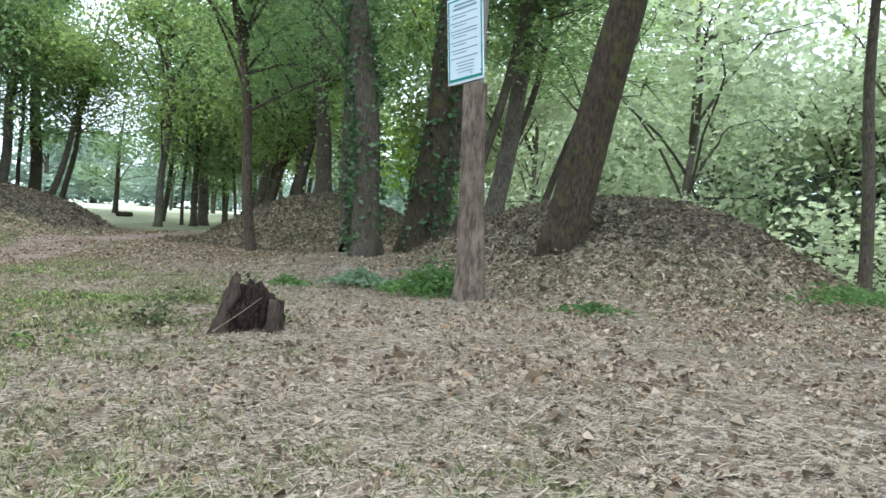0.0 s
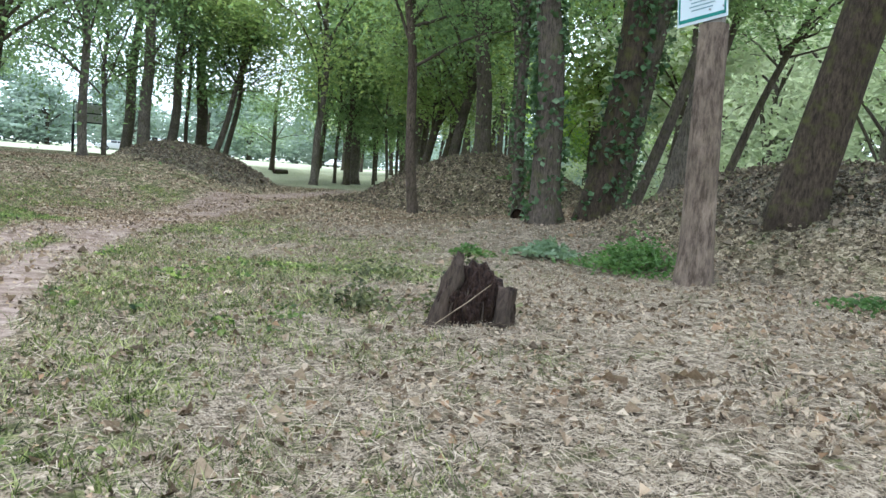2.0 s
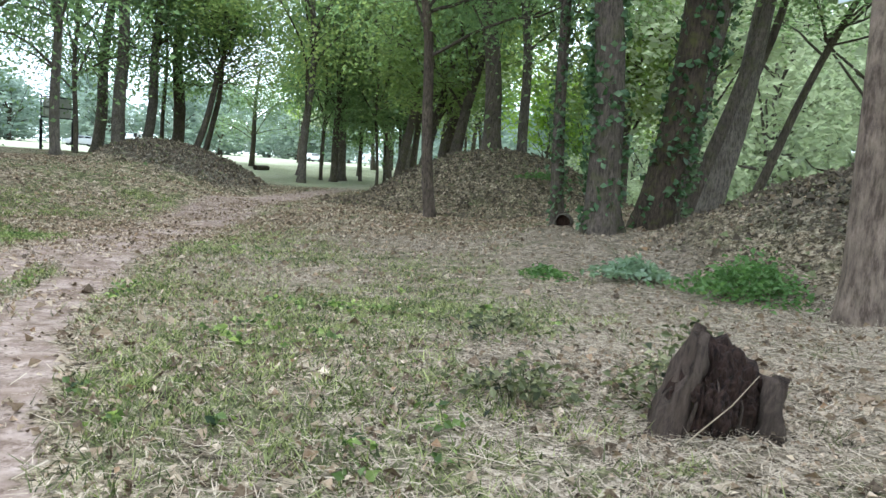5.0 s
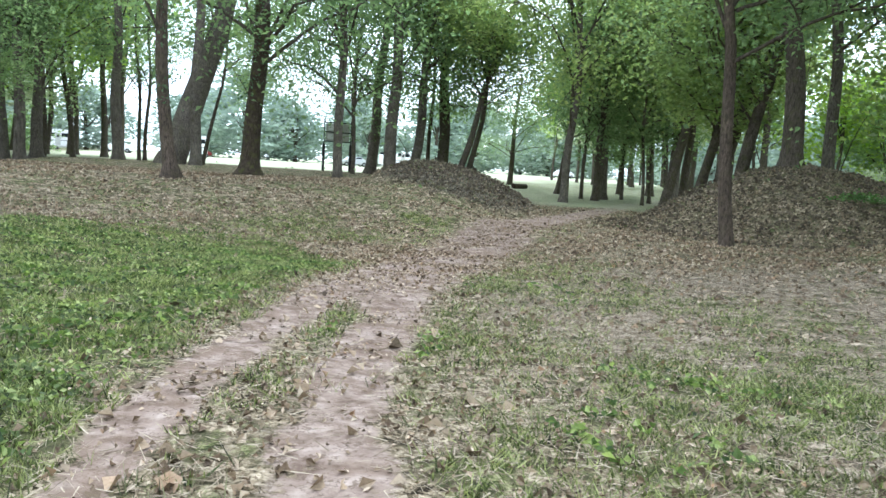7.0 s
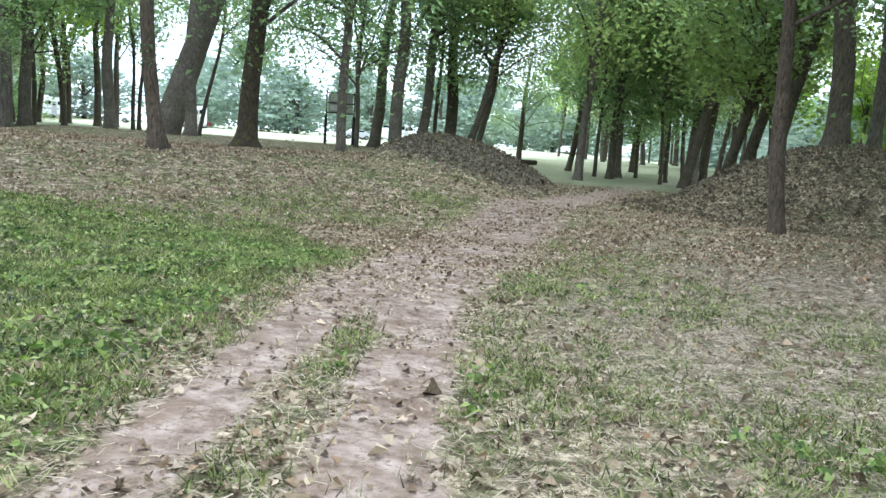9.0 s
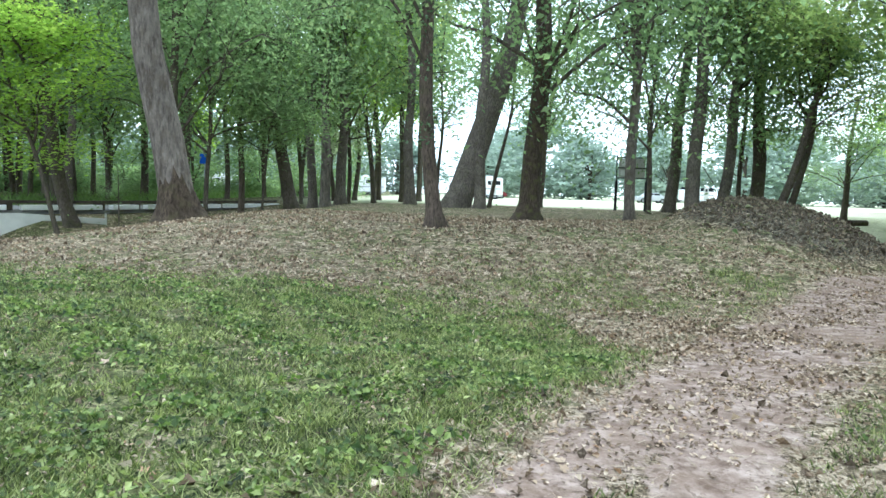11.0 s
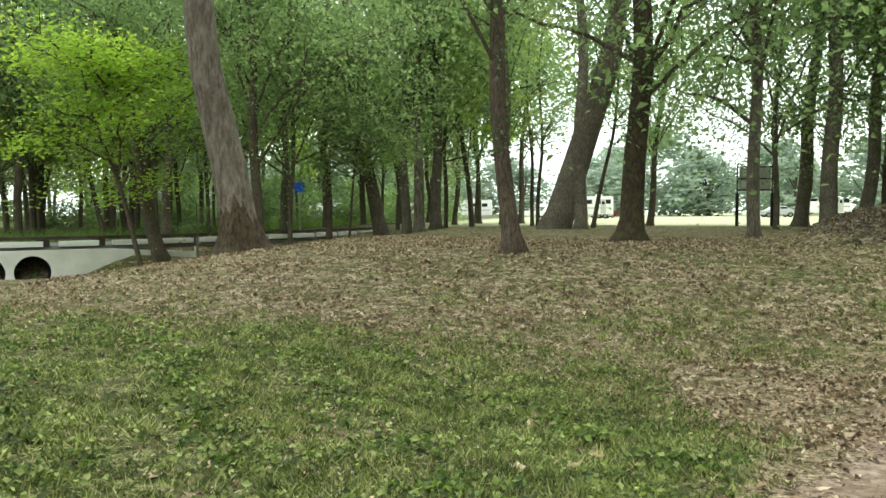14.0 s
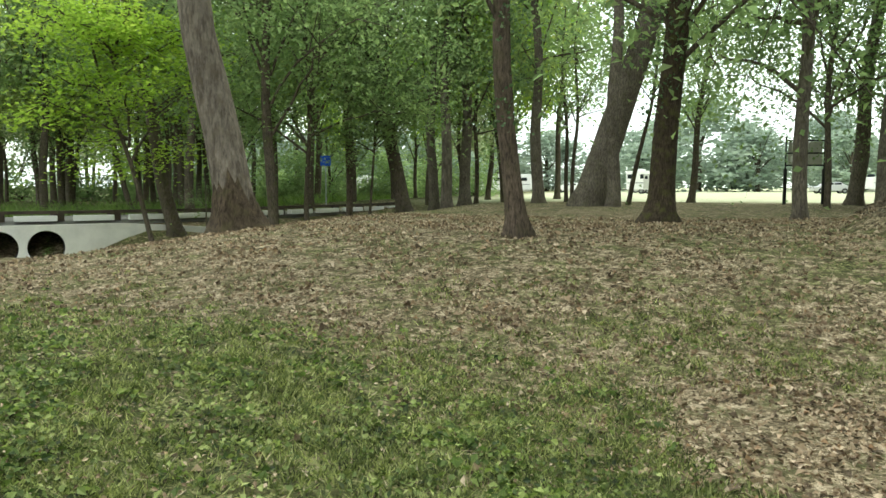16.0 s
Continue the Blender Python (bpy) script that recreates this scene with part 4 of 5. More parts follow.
# ---- low plants ----
def low_plant(x, y, size, count, mat, label, leaf=0.07, high=0.3):
    gen = np.random.default_rng(count)
    top = empty("ground_plant", x, y, ground_at(x, y), label=label, category="plant", group="ground plants")
    p = gen.normal(0, 0.45, (count, 3)) * (size, size, 0) + (0, 0, 0.02)
    p[:, 2] += np.abs(gen.normal(0.5, 0.3, count)) * high * np.exp(-(p[:, 0] ** 2 + p[:, 1] ** 2) / (size * 0.8) ** 2)
    raw("foliage", *leaves(p, leaf, gen, 0.7, 0.6), mat, top)
    stems = [tube(np.array([[*(q[:2] * 0.6), -0.02], [*(q[:2] * 0.85), q[2] * 0.6], q]), [0.004, 0.003, 0.002], 4, gen=gen) for q in p[:60]]
    tagged(raw("stalk", *joined(stems), mat, top), kind="stuff")


PLANT = foliage("broad_weed", (0.05, 0.10, 0.032), (0.105, 0.185, 0.058), (0.19, 0.28, 0.10), 0.4, clump=3.0)
PLANT_PALE = foliage("pale_weed", (0.10, 0.16, 0.09), (0.19, 0.26, 0.17), (0.30, 0.36, 0.26), 0.3)
low_plant(8.65, 10.35, 0.85, 1700, PLANT, "low patch of bright green weeds", 0.085, 0.5)
low_plant(8.3, 11.9, 0.5, 520, PLANT_PALE, "pale grey-green leafy weed", 0.11, 0.24)
low_plant(7.2, 12.4, 0.35, 200, PLANT, "small dark green weed", 0.08, 0.16)
low_plant(4.05, 9.75, 0.6, 320, TANGLE, "tangle of green weeds in dry grass", 0.06, 0.2)
low_plant(3.74, 7.88, 0.40, 520, TANGLE, "dry weeds grown over the stump", 0.055, 0.5)
low_plant(3.1, 8.5, 0.4, 300, TANGLE, "weedy green tangle behind the stump", 0.06, 0.25)
low_plant(7.6, 6.6, 0.5, 240, PLANT, "sparse green weeds among straw", 0.07, 0.14)
low_plant(12.6, 5.4, 1.4, 900, PLANT, "green weeds on the mound's flank", 0.09, 0.22)
low_plant(16.4, 22.0, 0.9, 400, PLANT, "green creeper on the mound", 0.1, 0.25)
low_plant(-20.2, 38.2, 0.45, 320, PLANT, "bushy weed before the culvert", 0.1, 1.2)


# ---- culvert, road and rail ----
def ring_pipe(r, length, thick, ridges):
    """An open corrugated pipe along y."""
    n, m = 40, ridges * 4
    ang = np.linspace(0, 2 * np.pi, n, endpoint=False)
    yy = np.linspace(0, length, m)
    rr = r + 0.012 * np.cos(np.arange(m) * np.pi / 2)
    v = np.stack([np.cos(ang)[None] * rr[:, None], np.repeat(yy[:, None], n, 1), np.sin(ang)[None] * rr[:, None]], -1).reshape(-1, 3)
    k = np.arange(n * m).reshape(m, n)
    q = np.roll(k, -1, 1)
    return v, np.stack([k[:-1], q[:-1], q[1:], k[1:]], -1).reshape(-1, 4)


def headwall_mesh(wide_l, wide_r, low, high, thick, holes, r):
    """A slab in the xz plane with round openings right through it."""
    bm = bmesh.new()
    n = 32
    xs = [-wide_l] + [(a + b) / 2 for a, b in zip(holes, holes[1:])] + [wide_r]
    for x0, x1, c in zip(xs, xs[1:], holes):
        ring, frame_pts = [], []
        for k in range(n):
            a = 2 * math.pi * (k + 0.5) / n
            dx, dz = math.cos(a), math.sin(a)
            s = min((x1 - c) / dx if dx > 0 else (x0 - c) / dx, high / dz if dz > 0 else low / dz)
            ring.append((c + r * dx, r * dz)), frame_pts.append((c + s * dx, s * dz))
        front = [[bm.verts.new((x, 0, z)) for x, z in some] for some in (ring, frame_pts)]
        back = [[bm.verts.new((x, thick, z)) for x, z in some] for some in (ring, frame_pts)]
        for k in range(n):
            j = (k + 1) % n
            bm.faces.new((front[0][k], front[0][j], front[1][j], front[1][k]))
            bm.faces.new((back[0][j], back[0][k], back[1][k], back[1][j]))
            bm.faces.new((front[0][j], front[0][k], back[0][k], back[0][j]))
            bm.faces.new((front[1][k], front[1][j], back[1][j], back[1][k]))
        for cx, cz in ((x0, low), (x1, low), (x0, high), (x1, high)):
            near = sorted(range(n), key=lambda k: (frame_pts[k][0] - cx) ** 2 + (frame_pts[k][1] - cz) ** 2)[:2]
            tip_f, tip_b = bm.verts.new((cx, 0, cz)), bm.verts.new((cx, thick, cz))
            bm.faces.new((front[1][near[0]], front[1][near[1]], tip_f))
            bm.faces.new((back[1][near[0]], back[1][near[1]], tip_b))
            for k in near:
                bm.faces.new((front[1][k], tip_f, tip_b, back[1][k]))
    bmesh.ops.recalc_face_normals(bm, faces=bm.faces)
    return bm


culvert_top = empty("culvert", -20.87, 38.91, -0.83, 45.5, label="pale concrete culvert headwall with two dark pipes", category="culvert")
part("headwall", headwall_mesh(6.5, 6.4, -0.95, 0.88, 0.3, [-1.6, 0.0], 0.66), CONCRETE, culvert_top, "stained pale concrete wall")
part("apron", box(8.0, 1.6, 0.2, -1.8, -0.8, -0.98, 0.02), CONCRETE, culvert_top)
for at in (-1.6, 0.0):
    pipe = raw("pipe", *ring_pipe(0.655, 5.0, 0.02, 30), PIPE_DARK, culvert_top, True, "dark corrugated drain pipe")
    pipe.matrix_local = pose(at, 0.01, 0)
    part("end_plug", rod(0.64, 0.05, pose(at, 4.9, 0, 90, 0, 0), 24), PIPE_DARK, culvert_top)

RAIL = [(-36.0, 27.5), (-29.0, 33.2), (-22.6, 38.75), (-19.1, 42.1), (-17.2, 45.6), (-15.9, 49.4), (-14.4, 54.4), (-13.1, 59.5)]


def rail_point(s):
    d = np.concatenate([[0], np.cumsum([math.dist(a, b) for a, b in zip(RAIL, RAIL[1:])])])
    return np.array([np.interp(s, d, [p[i] for p in RAIL]) for i in range(2)]), d[-1]


def road():
    n, across = 60, 6
    total = rail_point(0)[1]
    v = []
    for k in range(n):
        s = total * k / (n - 1)
        p, q = rail_point(s)[0], rail_point(min(s + 0.3, total) if k < n - 1 else s)[0]
        o = rail_point(max(s - 0.3, 0))[0]
        d = (q - o) / np.linalg.norm(q - o)
        left = np.array([-d[1], d[0]])
        for j in range(across):
            w = p + left * (5.4 * j / (across - 1) - 0.02)
            v.append([w[0], w[1], 0.16 + 0.04 * np.sin(np.pi * j / (across - 1))])
    k = np.arange(n * across).reshape(n, across)
    ob = raw("road", v, np.stack([k[:-1, :-1], k[1:, :-1], k[1:, 1:], k[:-1, 1:]], -1).reshape(-1, 4), ASPHALT, None, True)
    solid = ob.modifiers.new("depth", "SOLIDIFY")
    solid.thickness, solid.offset = 0.35, -1
    tagged(ob, "pale worn park road over the culvert", "road", kind="structure")


road()
rail_top = empty("timber_rail", -22.6, 38.75, 0.0, label="low dark timber rail on white concrete blocks", category="guard rail")
total = rail_point(0)[1]
s = 0.4
while s < total - 2.2:
    (a, _), (b, _) = rail_point(s), rail_point(s + 2.1)
    d = b - a
    ang = math.degrees(math.atan2(d[1], d[0]))
    mid = (a + b) / 2
    plank = part("rail_beam", box(np.linalg.norm(d) * 1.0 - 0.01, 0.2, 0.13, 0, 0, 0, 0.02), TIMBER, rail_top)
    plank.matrix_local = Matrix.Translation((mid[0] + 22.6, mid[1] - 38.75, 0.44)) @ pose(0, 0, 0, 0, 0, ang)
    foot = part("support", box(0.5, 0.2, 0.3, 0, 0, 0, 0.015), TIMBER, rail_top)
    foot.matrix_local = Matrix.Translation((a[0] + 22.6, a[1] - 38.75, 0.15)) @ pose(0, 0, 0, 0, 0, ang)
    block = part("kerb_block", box(np.linalg.norm(d) - 0.56, 0.34, 0.23, 0, 0, 0, 0.04), WHITE, rail_top, "white painted kerb block")
    block.matrix_local = Matrix.Translation((mid[0] + 22.6, mid[1] - 38.75, 0.15)) @ pose(0, 0, 0, 0, 0, ang) @ Matrix.Translation((0.28, -0.12, 0.0))
    s += 2.1


# ---- notice board, blue sign ----
def notice_board(x, y, rz):
    top = empty("notice_board", x, y, ground_at(x, y), rz, label="tall black-framed park notice board on two posts", category="notice board")
    for sx in (-0.85, 0.85):
        part("leg", box(0.13, 0.13, 1.75, sx, 0, -0.1, 0.01), BLACK, top)
        part("upright", box(0.06, 0.06, 1.45, sx, 0, 1.65, 0.006), BLACK, top)
    part("panel", box(1.5, 0.05, 1.05, 0, 0, 1.85, 0.01), PAPER, top, "pale grey notice panel")
    for z in (1.78, 2.34, 2.92):
        part("cross_bar", box(1.7, 0.075, 0.07, 0, 0, z, 0.008), BLACK, top)
    for k, (sx, z) in enumerate(((-0.4, 1.95), (0.35, 1.93), (-0.35, 2.5), (0.38, 2.48))):
        part("notice", box(0.5, 0.01, 0.3, sx, -0.035, z), (WHITE, PAPER)[k % 2], top)


notice_board(8.6, 53.2, 8)
blue = empty("road_sign", -16.8, 56.0, ground_at(-16.8, 56.0), 20, label="small blue square road sign on a post", category="road sign")
part("pole", rod(0.035, 3.2, pose(0, 0, 1.5), 10), STEEL, blue)
part("plate", box(0.6, 0.02, 0.6, 0, -0.05, 2.45, 0.004), SIGN_BLUE, blue, "blue sign plate")
part("symbol", box(0.12, 0.006, 0.3, 0, -0.064, 2.6), SIGN_BLUE, blue)


# ---- campers and cars on the field ----
def wheel(parent, x, y, r):
    tyre = part("wheel", rod(r, 0.22, pose(x, y, r, 90, 0, 0), 20), RUBBER, parent)
    part("rim", rod(r * 0.55, 0.235, pose(x, y, r, 90, 0, 0), 14), STEEL, tyre)


def camper(x, y, rz, long=6.6, tall=2.5):
    top = empty("camper_trailer", x, y, ground_at(x, y), rz, label="white camping trailer parked on the mown field", category="camper", group="parked campers")
    part("body", box(long, 2.4, tall, 0, 0, 0.55, 0.16), WHITE, top)
    part("stripe", box(long - 0.3, 2.412, 0.12, 0, 0, 1.35), STEEL, top)
    part("skirt", box(long - 0.5, 2.2, 0.25, 0, 0, 0.34, 0.03), PAPER, top)
    for wx_, ww in ((-long * 0.33, 0.9), (long * 0.08, 0.7), (long * 0.34, 0.9)):
        for side in (-1, 1):
            part("window", box(ww, 0.03, 0.55, wx_, side * 1.205, 1.95, 0.01), GLASS_DARK, top)
    door = part("door", box(0.7, 0.03, 1.85, long * 0.2, -1.206, 0.68, 0.01), PAPER, top)
    part("door_window", box(0.35, 0.02, 0.4, long * 0.2, -1.225, 1.9), GLASS_DARK, door)
    part("roof_unit", box(0.9, 0.7, 0.25, 0, 0, 0.55 + tall, 0.05), WHITE, top)
    part("drawbar", box(1.3, 0.12, 0.1, -long / 2 - 0.6, 0, 0.5, 0.01), BLACK, top)
    for wx_ in (0.1, 0.95):
        for side in (-1.05, 1.05):
            wheel(top, wx_, side, 0.36)
    return top


def car(x, y, rz, paint, label):
    top = empty("parked_car", x, y, ground_at(x, y), rz, label=label, category="car", group="parked cars")
    bm = bmesh.new()
    side = [(-2.2, 0.35), (-2.25, 0.8), (-1.3, 0.95), (-0.7, 1.45), (0.9, 1.48), (1.6, 1.0), (2.2, 0.85), (2.25, 0.35)]
    ends = [[bm.verts.new((px, py * (0.8 if pz > 1.2 else 0.9), pz)) for px, pz in side] for py in (-1, 1)]
    bm.faces.new(ends[0]), bm.faces.new(list(reversed(ends[1])))
    for k in range(8):
        j = (k + 1) % 8
        bm.faces.new((ends[0][j], ends[0][k], ends[1][k], ends[1][j]))
    bmesh.ops.bevel(bm, geom=bm.edges[:], offset=0.06, segments=2, affect="EDGES")
    part("body", bm, paint, top)
    for s_ in (-1, 1):
        for wx_, ww in ((-0.35, 0.8), (0.6, 0.85)):
            part("window", box(ww, 0.03, 0.32, wx_, s_ * 0.85, 1.05, 0.01), GLASS_DARK, top)
        for wx_ in (-1.4, 1.4):
            wheel(top, wx_, s_ * 0.82, 0.34)
        part("headlight", box(0.05, 0.3, 0.14, -2.24, s_ * 0.6, 0.66, 0.01), STEEL, top)


camper(-20.4, 134.9, 4)
camper(-31.3, 147.4, 12, 7.4)
camper(0.3, 115.5, -6, 3.6, 2.4)
camper(-45.7, 135.8, -10)
camper(30.9, 124.2, 10, 4.6, 1.6)
car(23.4, 120.1, 8, CAR_SILVER, "silver saloon car parked on the field")
car(-10.1, 127.1, -4, WHITE, "white car parked beside the campers")
car(0.7, 126.4, 5, CAR_RED, "dark red car parked far off")
car(64.0, 130.0, 20, WHITE, "white car at the field's far edge")


# ---- logs ----
def log(x, y, rz, long, r, label, hollow=False):
    top = empty("fallen_log", x, y, ground_at(x, y), rz, label=label, category="log")
    g = np.random.default_rng(int(long * 100))
    line = np.stack([np.linspace(-long / 2, long / 2, 8), 0.03 * np.sin(np.arange(8)), np.full(8, r * 0.75)], -1)
    raw("bark", *tube(line, np.full(8, r), 12, 0, 0.0, 0.06, g), BARK_DARK, top, True)
    for side in (-1, 1):
        cap = part("cut_end", rod(r * 0.93, 0.03, pose(side * (long / 2 - (0.12 if hollow else 0.01)), 0, r * 0.75, 0, 90, 0), 12), ROT, top)


log(11.25, 16.0, 40, 0.9, 0.15, "short dark hollow log at the mound's foot", True)
log(21.95, 55.4, 15, 1.1, 0.2, "short weathered log near a small tree")


# ---- grass, straw and fallen leaves ----
gen = np.random.default_rng(77)
CLOVER = foliage("clover_leaf", (0.018, 0.03, 0.01), (0.135, 0.185, 0.052), (0.56, 0.60, 0.25), 0.3, clump=2.6, single=0.62)
DARK_LEAF = litter_leaf("dark_leaf", (0.0, (0.026, 0.021, 0.015)), (0.5, (0.088, 0.072, 0.05)), (0.85, (0.27, 0.22, 0.155)), (1.0, (0.12, 0.16, 0.055)))


def scatter(count, x0, x1, y0, y1, weight):
    """Random places whose share of path, grass and straw lets them stand."""
    x, y = gen.uniform(x0, x1, count), gen.uniform(y0, y1, count)
    keep = gen.random(count) < weight(x, y, *cover(x, y))
    return x[keep], y[keep]


def near_walk(x, y, reach=6.0):
    """Thins out with the distance from the line walked."""
    d = np.hypot(x - np.interp(y, [2, 10, 16], [0.1, 0.8, 2.0]), np.clip(y - 22, 0, 99))
    return 1 / (1 + (d / reach) ** 2)


def on_ground(x, y, lift=0.0):
    return np.stack([x, y, land(x, y) + lift], -1)


def blades(x, y, high, wide):
    """Single leaning grass blades."""
    n = len(x)
    base = on_ground(x, y, -0.005)
    yaw, h = gen.uniform(0, 2 * np.pi, n), high * gen.uniform(0.5, 1.5, n)
    side = np.stack([np.cos(yaw), np.sin(yaw), np.zeros(n)], -1) * (wide * gen.uniform(0.6, 1.4, n))[:, None]
    lean = np.stack([gen.normal(0, 0.55, n), gen.normal(0, 0.55, n), np.ones(n)], -1)
    tip = base + lean * h[:, None] * (1.25, 1.25, 0.95)
    v = np.stack([base - side, base + side, tip], 1).reshape(-1, 3)
    return v, np.arange(3 * n).reshape(-1, 3)


def tufts(count, spread, each, *area):
    x, y = scatter(count, *area)
    x, y = np.repeat(x, each), np.repeat(y, each)
    return x + gen.normal(0, spread, len(x)), y + gen.normal(0, spread, len(x))


lawn_w = lambda x, y, p, g, s, f, m, h: np.clip(g - 0.25, 0, 1) ** 1.3 * near_walk(x, y, 5.0) * (1 - p) * np.clip(0.6 + 0.9 * wobble(x, y, 2.6, 5.0) + 0.5 * wobble(x, y, 9.0, 2.0), 0.1, 1)
x, y = tufts(210000, 0.04, 12, -9, 6, 6, 25, lawn_w)
tagged(raw("grass", *blades(x, y, 0.055, 0.0075), GRASS), "short green grass blades of the lawn", "grass", kind="stuff")
x, y = tufts(60000, 0.05, 12, -6, 11, 3, 24, lambda x, y, p, g, s, f, m, h: np.clip(g - 0.2, 0, 1) * near_walk(x, y, 7) * (x > 0.6) * (1 - p))
tagged(raw("tall_grass", *blades(x, y, 0.07, 0.0042), GRASS), "ragged taller grass beside the path", "grass", kind="stuff")
x, y = scatter(560000, -9, 6, 6, 24, lambda x, y, p, g, s, f, m, h: np.clip(g - 0.5, 0, 1) * 1.3 * near_walk(x, y) * 1.5 * np.clip(0.2 + 1.3 * wobble(x, y, 3.0), 0.06, 1))
tagged(raw("clover", *leaves(on_ground(x, y, 0.03) + gen.normal(0, 0.008, (len(x), 3)), 0.047, gen, 0.8, 0.75, 0.12), CLOVER), "small broad-leaved weeds and clover", "weeds", kind="stuff")


# broad weeds that grow in rosettes between the blades
cx, cy = scatter(30000, -8, 5, 8, 24, lambda x, y, p, g, s, f, m, h: np.clip(g - 0.35, 0, 1) * 1.5 * near_walk(x, y, 5) * np.clip(wobble(x, y, 2.2, 3.0) + 0.6 * wobble(x, y, 5.0, 7.0), 0, 1))
x, y = np.repeat(cx, 7) + gen.normal(0, 0.038, 7 * len(cx)), np.repeat(cy, 7) + gen.normal(0, 0.038, 7 * len(cx))
VERGE = foliage("verge_weed", (0.09, 0.14, 0.04), (0.16, 0.23, 0.07), (0.27, 0.34, 0.12), 0.5, 0.6, 0.5)
LAWN_WEED = foliage("lawn_weed", (0.02, 0.04, 0.012), (0.13, 0.19, 0.05), (0.46, 0.52, 0.19), 0.35, 0.6, 3.5, single=0.62)
tagged(raw("lawn_weeds", *leaves(on_ground(x, y, 0.04) + gen.normal(0, 0.012, (len(x), 3)), 0.06, gen, 0.9, 0.7, 0.15), LAWN_WEED), "bright broad-leaved weeds in rosettes on the lawn", "weeds", kind="stuff")


def strips(x, y, length, wide, lift=0.012):
    """Dry stalks that lie on the ground, two triangles each."""
    n = len(x)
    yaw, l = gen.uniform(0, 2 * np.pi, n), length * gen.uniform(0.4, 1.6, n)
    d = np.stack([np.cos(yaw), np.sin(yaw), gen.normal(0.05, 0.16, n)], -1) * l[:, None] / 2
    s = np.stack([-np.sin(yaw), np.cos(yaw), gen.normal(0, 0.4, n)], -1) * (wide * gen.uniform(0.5, 1.5, n))[:, None]
    c = on_ground(x, y, lift) + np.abs(gen.normal(0, 0.012, n))[:, None] * (0, 0, 1)
    v = np.stack([c - d - s, c - d + s, c + d + s * 0.4, c + d - s * 0.4], 1).reshape(-1, 3)
    k = np.arange(n)[:, None] * 4
    return v, np.concatenate([k + [0, 1, 2], k + [0, 2, 3]], 1).reshape(-1, 3)


x, y = scatter(380000, -3, 12, 2.5, 17, lambda x, y, p, g, s, f, m, h: np.clip(0.08 + s, 0, 1) * (1 - 0.9 * p) * np.clip(1.25 - 1.5 * g, 0, 1) * near_walk(x, y, 6))
tagged(raw("straw", *strips(x, y, 0.09, 0.0021), STRAW), "pale dry straw strewn over the ground", "straw", kind="stuff")
x, y = gen.uniform(-48, -12, 26000), gen.uniform(36, 76, 26000)
keep = (road_side(x, y) > 5.2) & (road_side(x, y) < 13) & (gen.random(26000) < 0.55 + 0.5 * wobble(x, y, 0.7, 1.0))
tagged(raw("verge_weeds", *blades(x[keep], y[keep], 0.6, 0.035), VERGE), "tall green weeds along the road's far verge", "weeds", kind="stuff")
x, y = scatter(60000, -1, 9, 3, 11, lambda x, y, p, g, s, f, m, h: np.clip(s - 0.2, 0, 1) * (1 - p) * near_walk(x, y, 4) * np.clip(0.3 + 0.9 * wobble(x, y, 2.1, 1.0), 0.05, 1))
tagged(raw("straw_stalks", *strips(x, y, 0.17, 0.0014, 0.025), STRAW), "long pale broken stalks tangled round the stump", "straw", kind="stuff")
x, y = tufts(5200, 0.05, 9, -2, 8, 3.5, 12, lambda x, y, p, g, s, f, m, h: (1 - p) * near_walk(x, y, 4) * np.clip(wobble(x, y, 1.9, 2.0) + 0.5 * wobble(x, y, 5.3, 1.0), 0, 1))
tagged(raw("weedy_tufts", *blades(x, y, 0.09, 0.0035), TANGLE), "ragged weedy tufts among dry stalks", "grass", kind="stuff")
x, y = scatter(90000, -6, 11, 3, 26, lambda x, y, p, g, s, f, m, h: (1 - p) * 0.8 * np.clip(1.3 - g, 0.45, 1) * near_walk(x, y, 7))
tagged(raw("dead_grass", *strips(x, y, 0.075, 0.0024), STRAW), "dry dead grass stalks between green blades", "straw", kind="stuff")
litter_w = lambda x, y, p, g, s, f, m, h: np.clip(1.1 - 1.25 * g - 0.9 * p - 0.25 * s + 0.3 * bumpy(x, y, 3.5, 20.6, 2.0), 0.012, 1) * (1 - 0.75 * h) * (1 - 0.7 * bumpy(x, y, 7.0, 12.0, 6.0)) * np.clip(0.6 + 0.9 * wobble(x, y, 1.7, 4.0), 0.2, 1) * near_walk(x, y, 14)
x, y = scatter(340000, -10, 18, 2.5, 36, litter_w)
tagged(raw("leaf_litter", *leaves(on_ground(x, y, 0.014), 0.05 * np.exp(gen.normal(0, 0.3, len(x))), gen, 1.7, 0.7, 0.38), DRY_LEAF), "brown and tan fallen leaves", "leaf litter", kind="stuff")
x, y = scatter(150000, 3, 20, 4, 36, lambda x, y, p, g, s, f, m, h: np.clip(1.5 * np.maximum(np.maximum(bump(x, y, 9.05, 32.3, 1.0, 3.2, 1.0, 1.6), bumpy(x, y, 16.9, 24.7, 6.0)), bumpy(x, y, 13.1, 9.6, 4.6)), 0, 1))
tagged(raw("mound_litter", *leaves(on_ground(x, y, 0.03) + gen.normal(0, 0.03, (len(x), 3)), 0.066 * np.exp(gen.normal(0, 0.4, len(x))), gen, 1.8, 0.65, 0.35), DARK_LEAF), "coarse dark leaves heaped on the mounds", "leaf litter", kind="stuff")
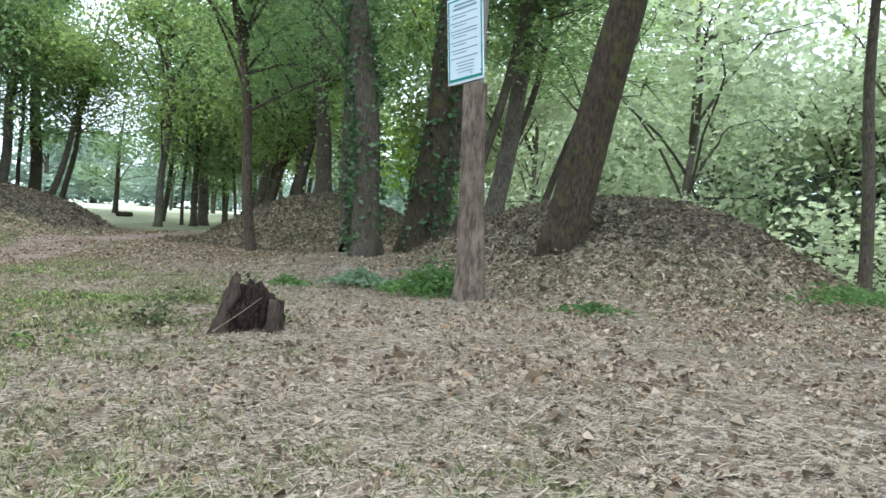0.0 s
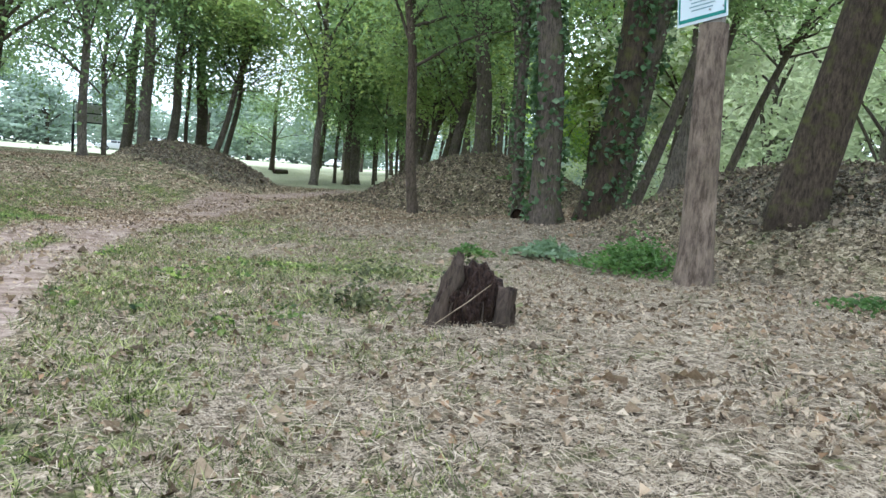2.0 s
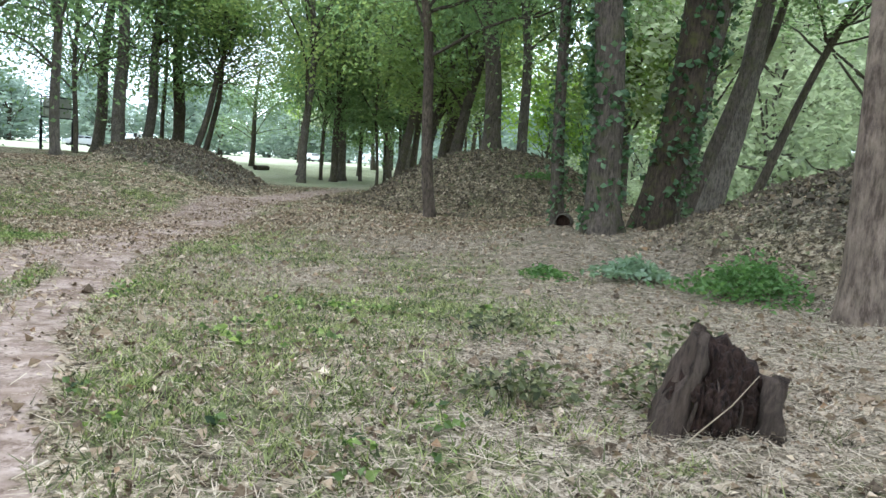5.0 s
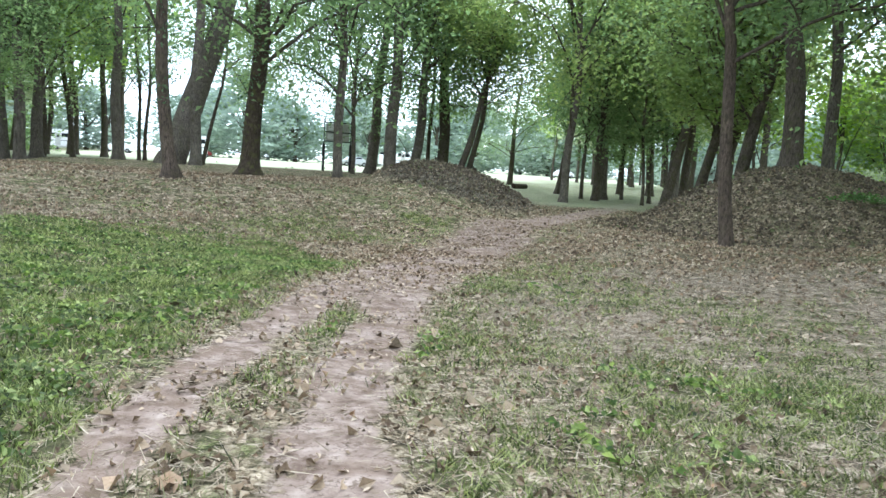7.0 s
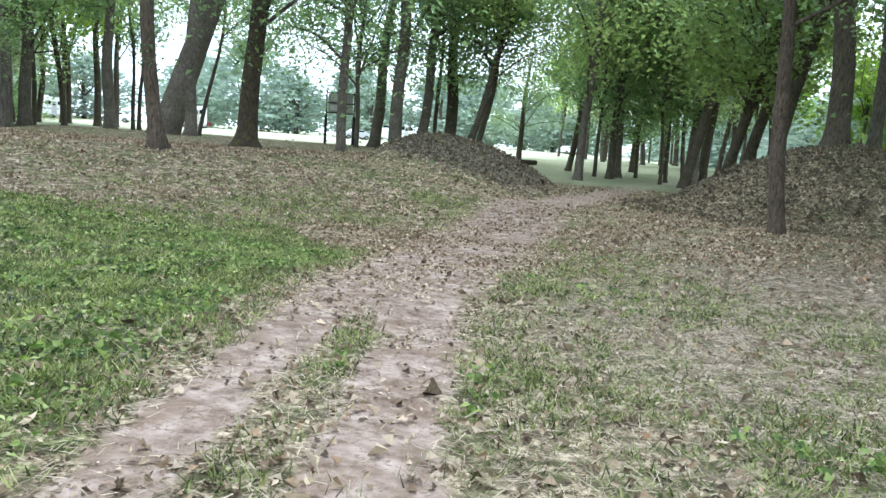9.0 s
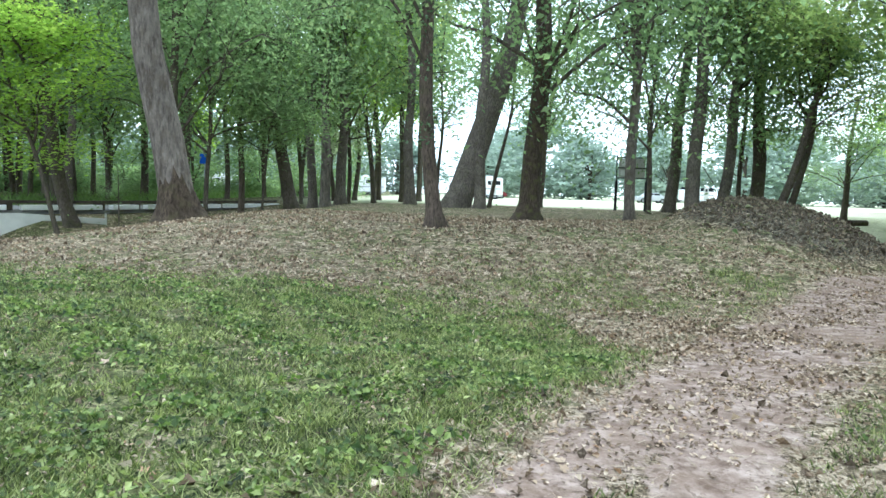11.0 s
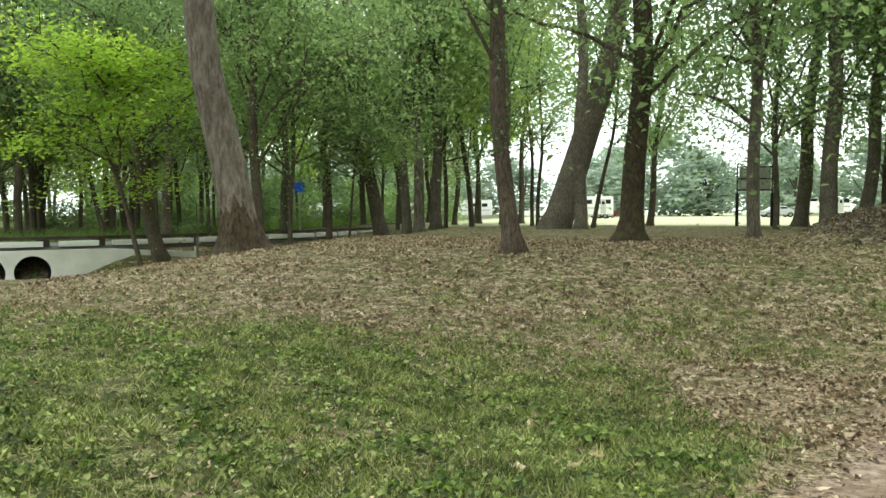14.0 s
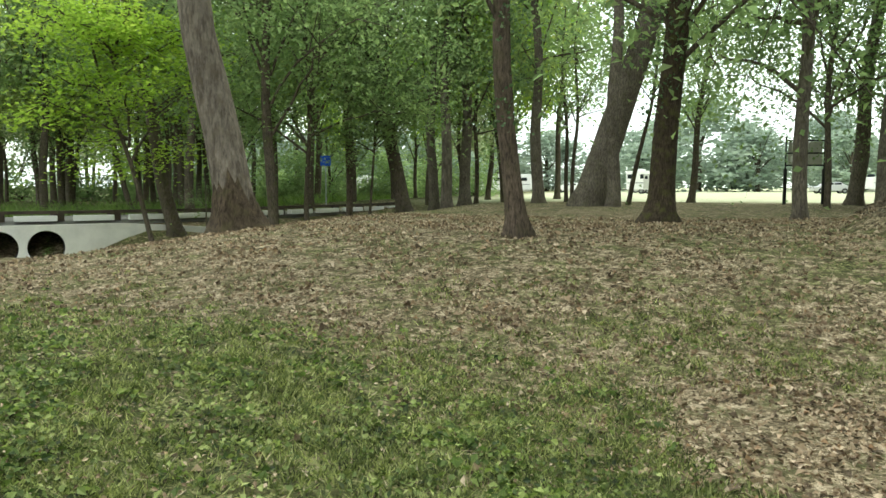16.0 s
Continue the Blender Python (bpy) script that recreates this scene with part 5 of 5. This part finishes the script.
x, y = scatter(420000, -2, 12, 3, 26, lambda x, y, p, g, s, f, m, h: np.clip(p, 0, 1) * (0.4 + 0.6 * ease(14, 19, y)) * ease(9, 18, y + x) * np.clip(0.25 + wobble(x, y, 2.2, 1.0) + 0.6 * wobble(x, y, 6.0, 3.0), 0.03, 1))
tagged(raw("path_litter", *leaves(on_ground(x, y, 0.008), 0.04, gen, 0.35, 0.6, 0.15), DRY_LEAF), "broken leaf bits trodden into the path", "leaf litter", kind="stuff")

x, y = scatter(16000, 0.8, 6, 18.6, 24.5, lambda x, y, p, g, s, f, m, h: 0.4 * bumpy(x, y, 3.6, 21.0, 1.8) * np.clip(0.6 + 0.8 * wobble(x, y, 3.1, 6.0), 0.15, 1))
tagged(raw("leaf_drift", *leaves(on_ground(x, y, 0.02) + gen.normal(0, 0.008, (len(x), 3)), 0.065, gen, 0.55, 0.65, 0.25), DRY_LEAF), "brown leaves drifted together at the path's edge", "leaf litter", kind="stuff")


def lobed_leaf(seed):
    """A large curled leaf with five lobes, a fan of triangles with a stalk."""
    g = np.random.default_rng(seed)
    bm = bmesh.new()
    radii = [0.42, 0.66, 0.52, 0.84, 0.6, 1.0, 0.62, 0.8, 0.55, 0.68, 0.4]
    curl = g.uniform(0.2, 0.55)
    mid = bm.verts.new((0, 0, 0.03))
    rim = []
    for k, r in enumerate(radii):
        a = math.radians(-150 + 30 * k) + g.normal(0, 0.06)
        r = r * g.uniform(0.72, 1.15)
        rim.append(bm.verts.new((r * math.sin(a) * 0.9, r * math.cos(a), curl * r * r * 0.5 + g.normal(0, 0.04))))
    for a, b in zip(rim, rim[1:]):
        bm.faces.new((mid, b, a))
    s0, s1 = bm.verts.new((0.025, -0.75, 0.06)), bm.verts.new((-0.025, -0.75, 0.06))
    bm.faces.new((mid, s0, s1))
    me = bpy.data.meshes.new("leaf")
    bm.to_mesh(me)
    bm.free()
    me.materials.append(DRY_LEAF)
    return me


x, y = scatter(60000, -8, 8, 4, 25, lambda x, y, p, g, s, f, m, h: 0.9 * (1 - p) * near_walk(x, y, 6) * np.clip(0.5 + wobble(x, y, 1.1, 9.0), 0.1, 1))
tagged(raw("leaf_bits", *leaves(on_ground(x, y, 0.03) + gen.normal(0, 0.01, (len(x), 3)), 0.035, gen, 0.7, 0.55, 0.2), DRY_LEAF), "small broken leaf bits caught in the grass", "leaf litter", kind="stuff")
LEAF_SHAPES = [lobed_leaf(k) for k in range(6)]
carpet = empty("fallen_leaves", 2, 12, ground_at(2, 12), label="large curled brown leaves fallen on the grass", category="fallen leaves", kind="stuff")
x, y = scatter(900, -5, 9, 4.5, 24, lambda x, y, p, g, s, f, m, h: np.clip(near_walk(x, y, 5) * (0.4 + 0.5 * wobble(x, y, 1.3, 7) + 1.2 * bumpy(x, y, 3.0, 20.3, 2.2)), 0, 1) * 1.0)
for k, (px, py) in enumerate(list(zip(x, y))[:290]):
    ob = new("leaf", LEAF_SHAPES[k % 6])
    ob.parent = carpet
    size = gen.uniform(0.045, 0.085)
    ob.matrix_local = Matrix.Translation((px - 2, py - 12, float(land(px, py)) + 0.018 - carpet.location.z)) @ pose(0, 0, 0, gen.normal(0, 14), gen.normal(0, 14), gen.uniform(0, 360)) @ Matrix.Diagonal((size, size, size, 1))
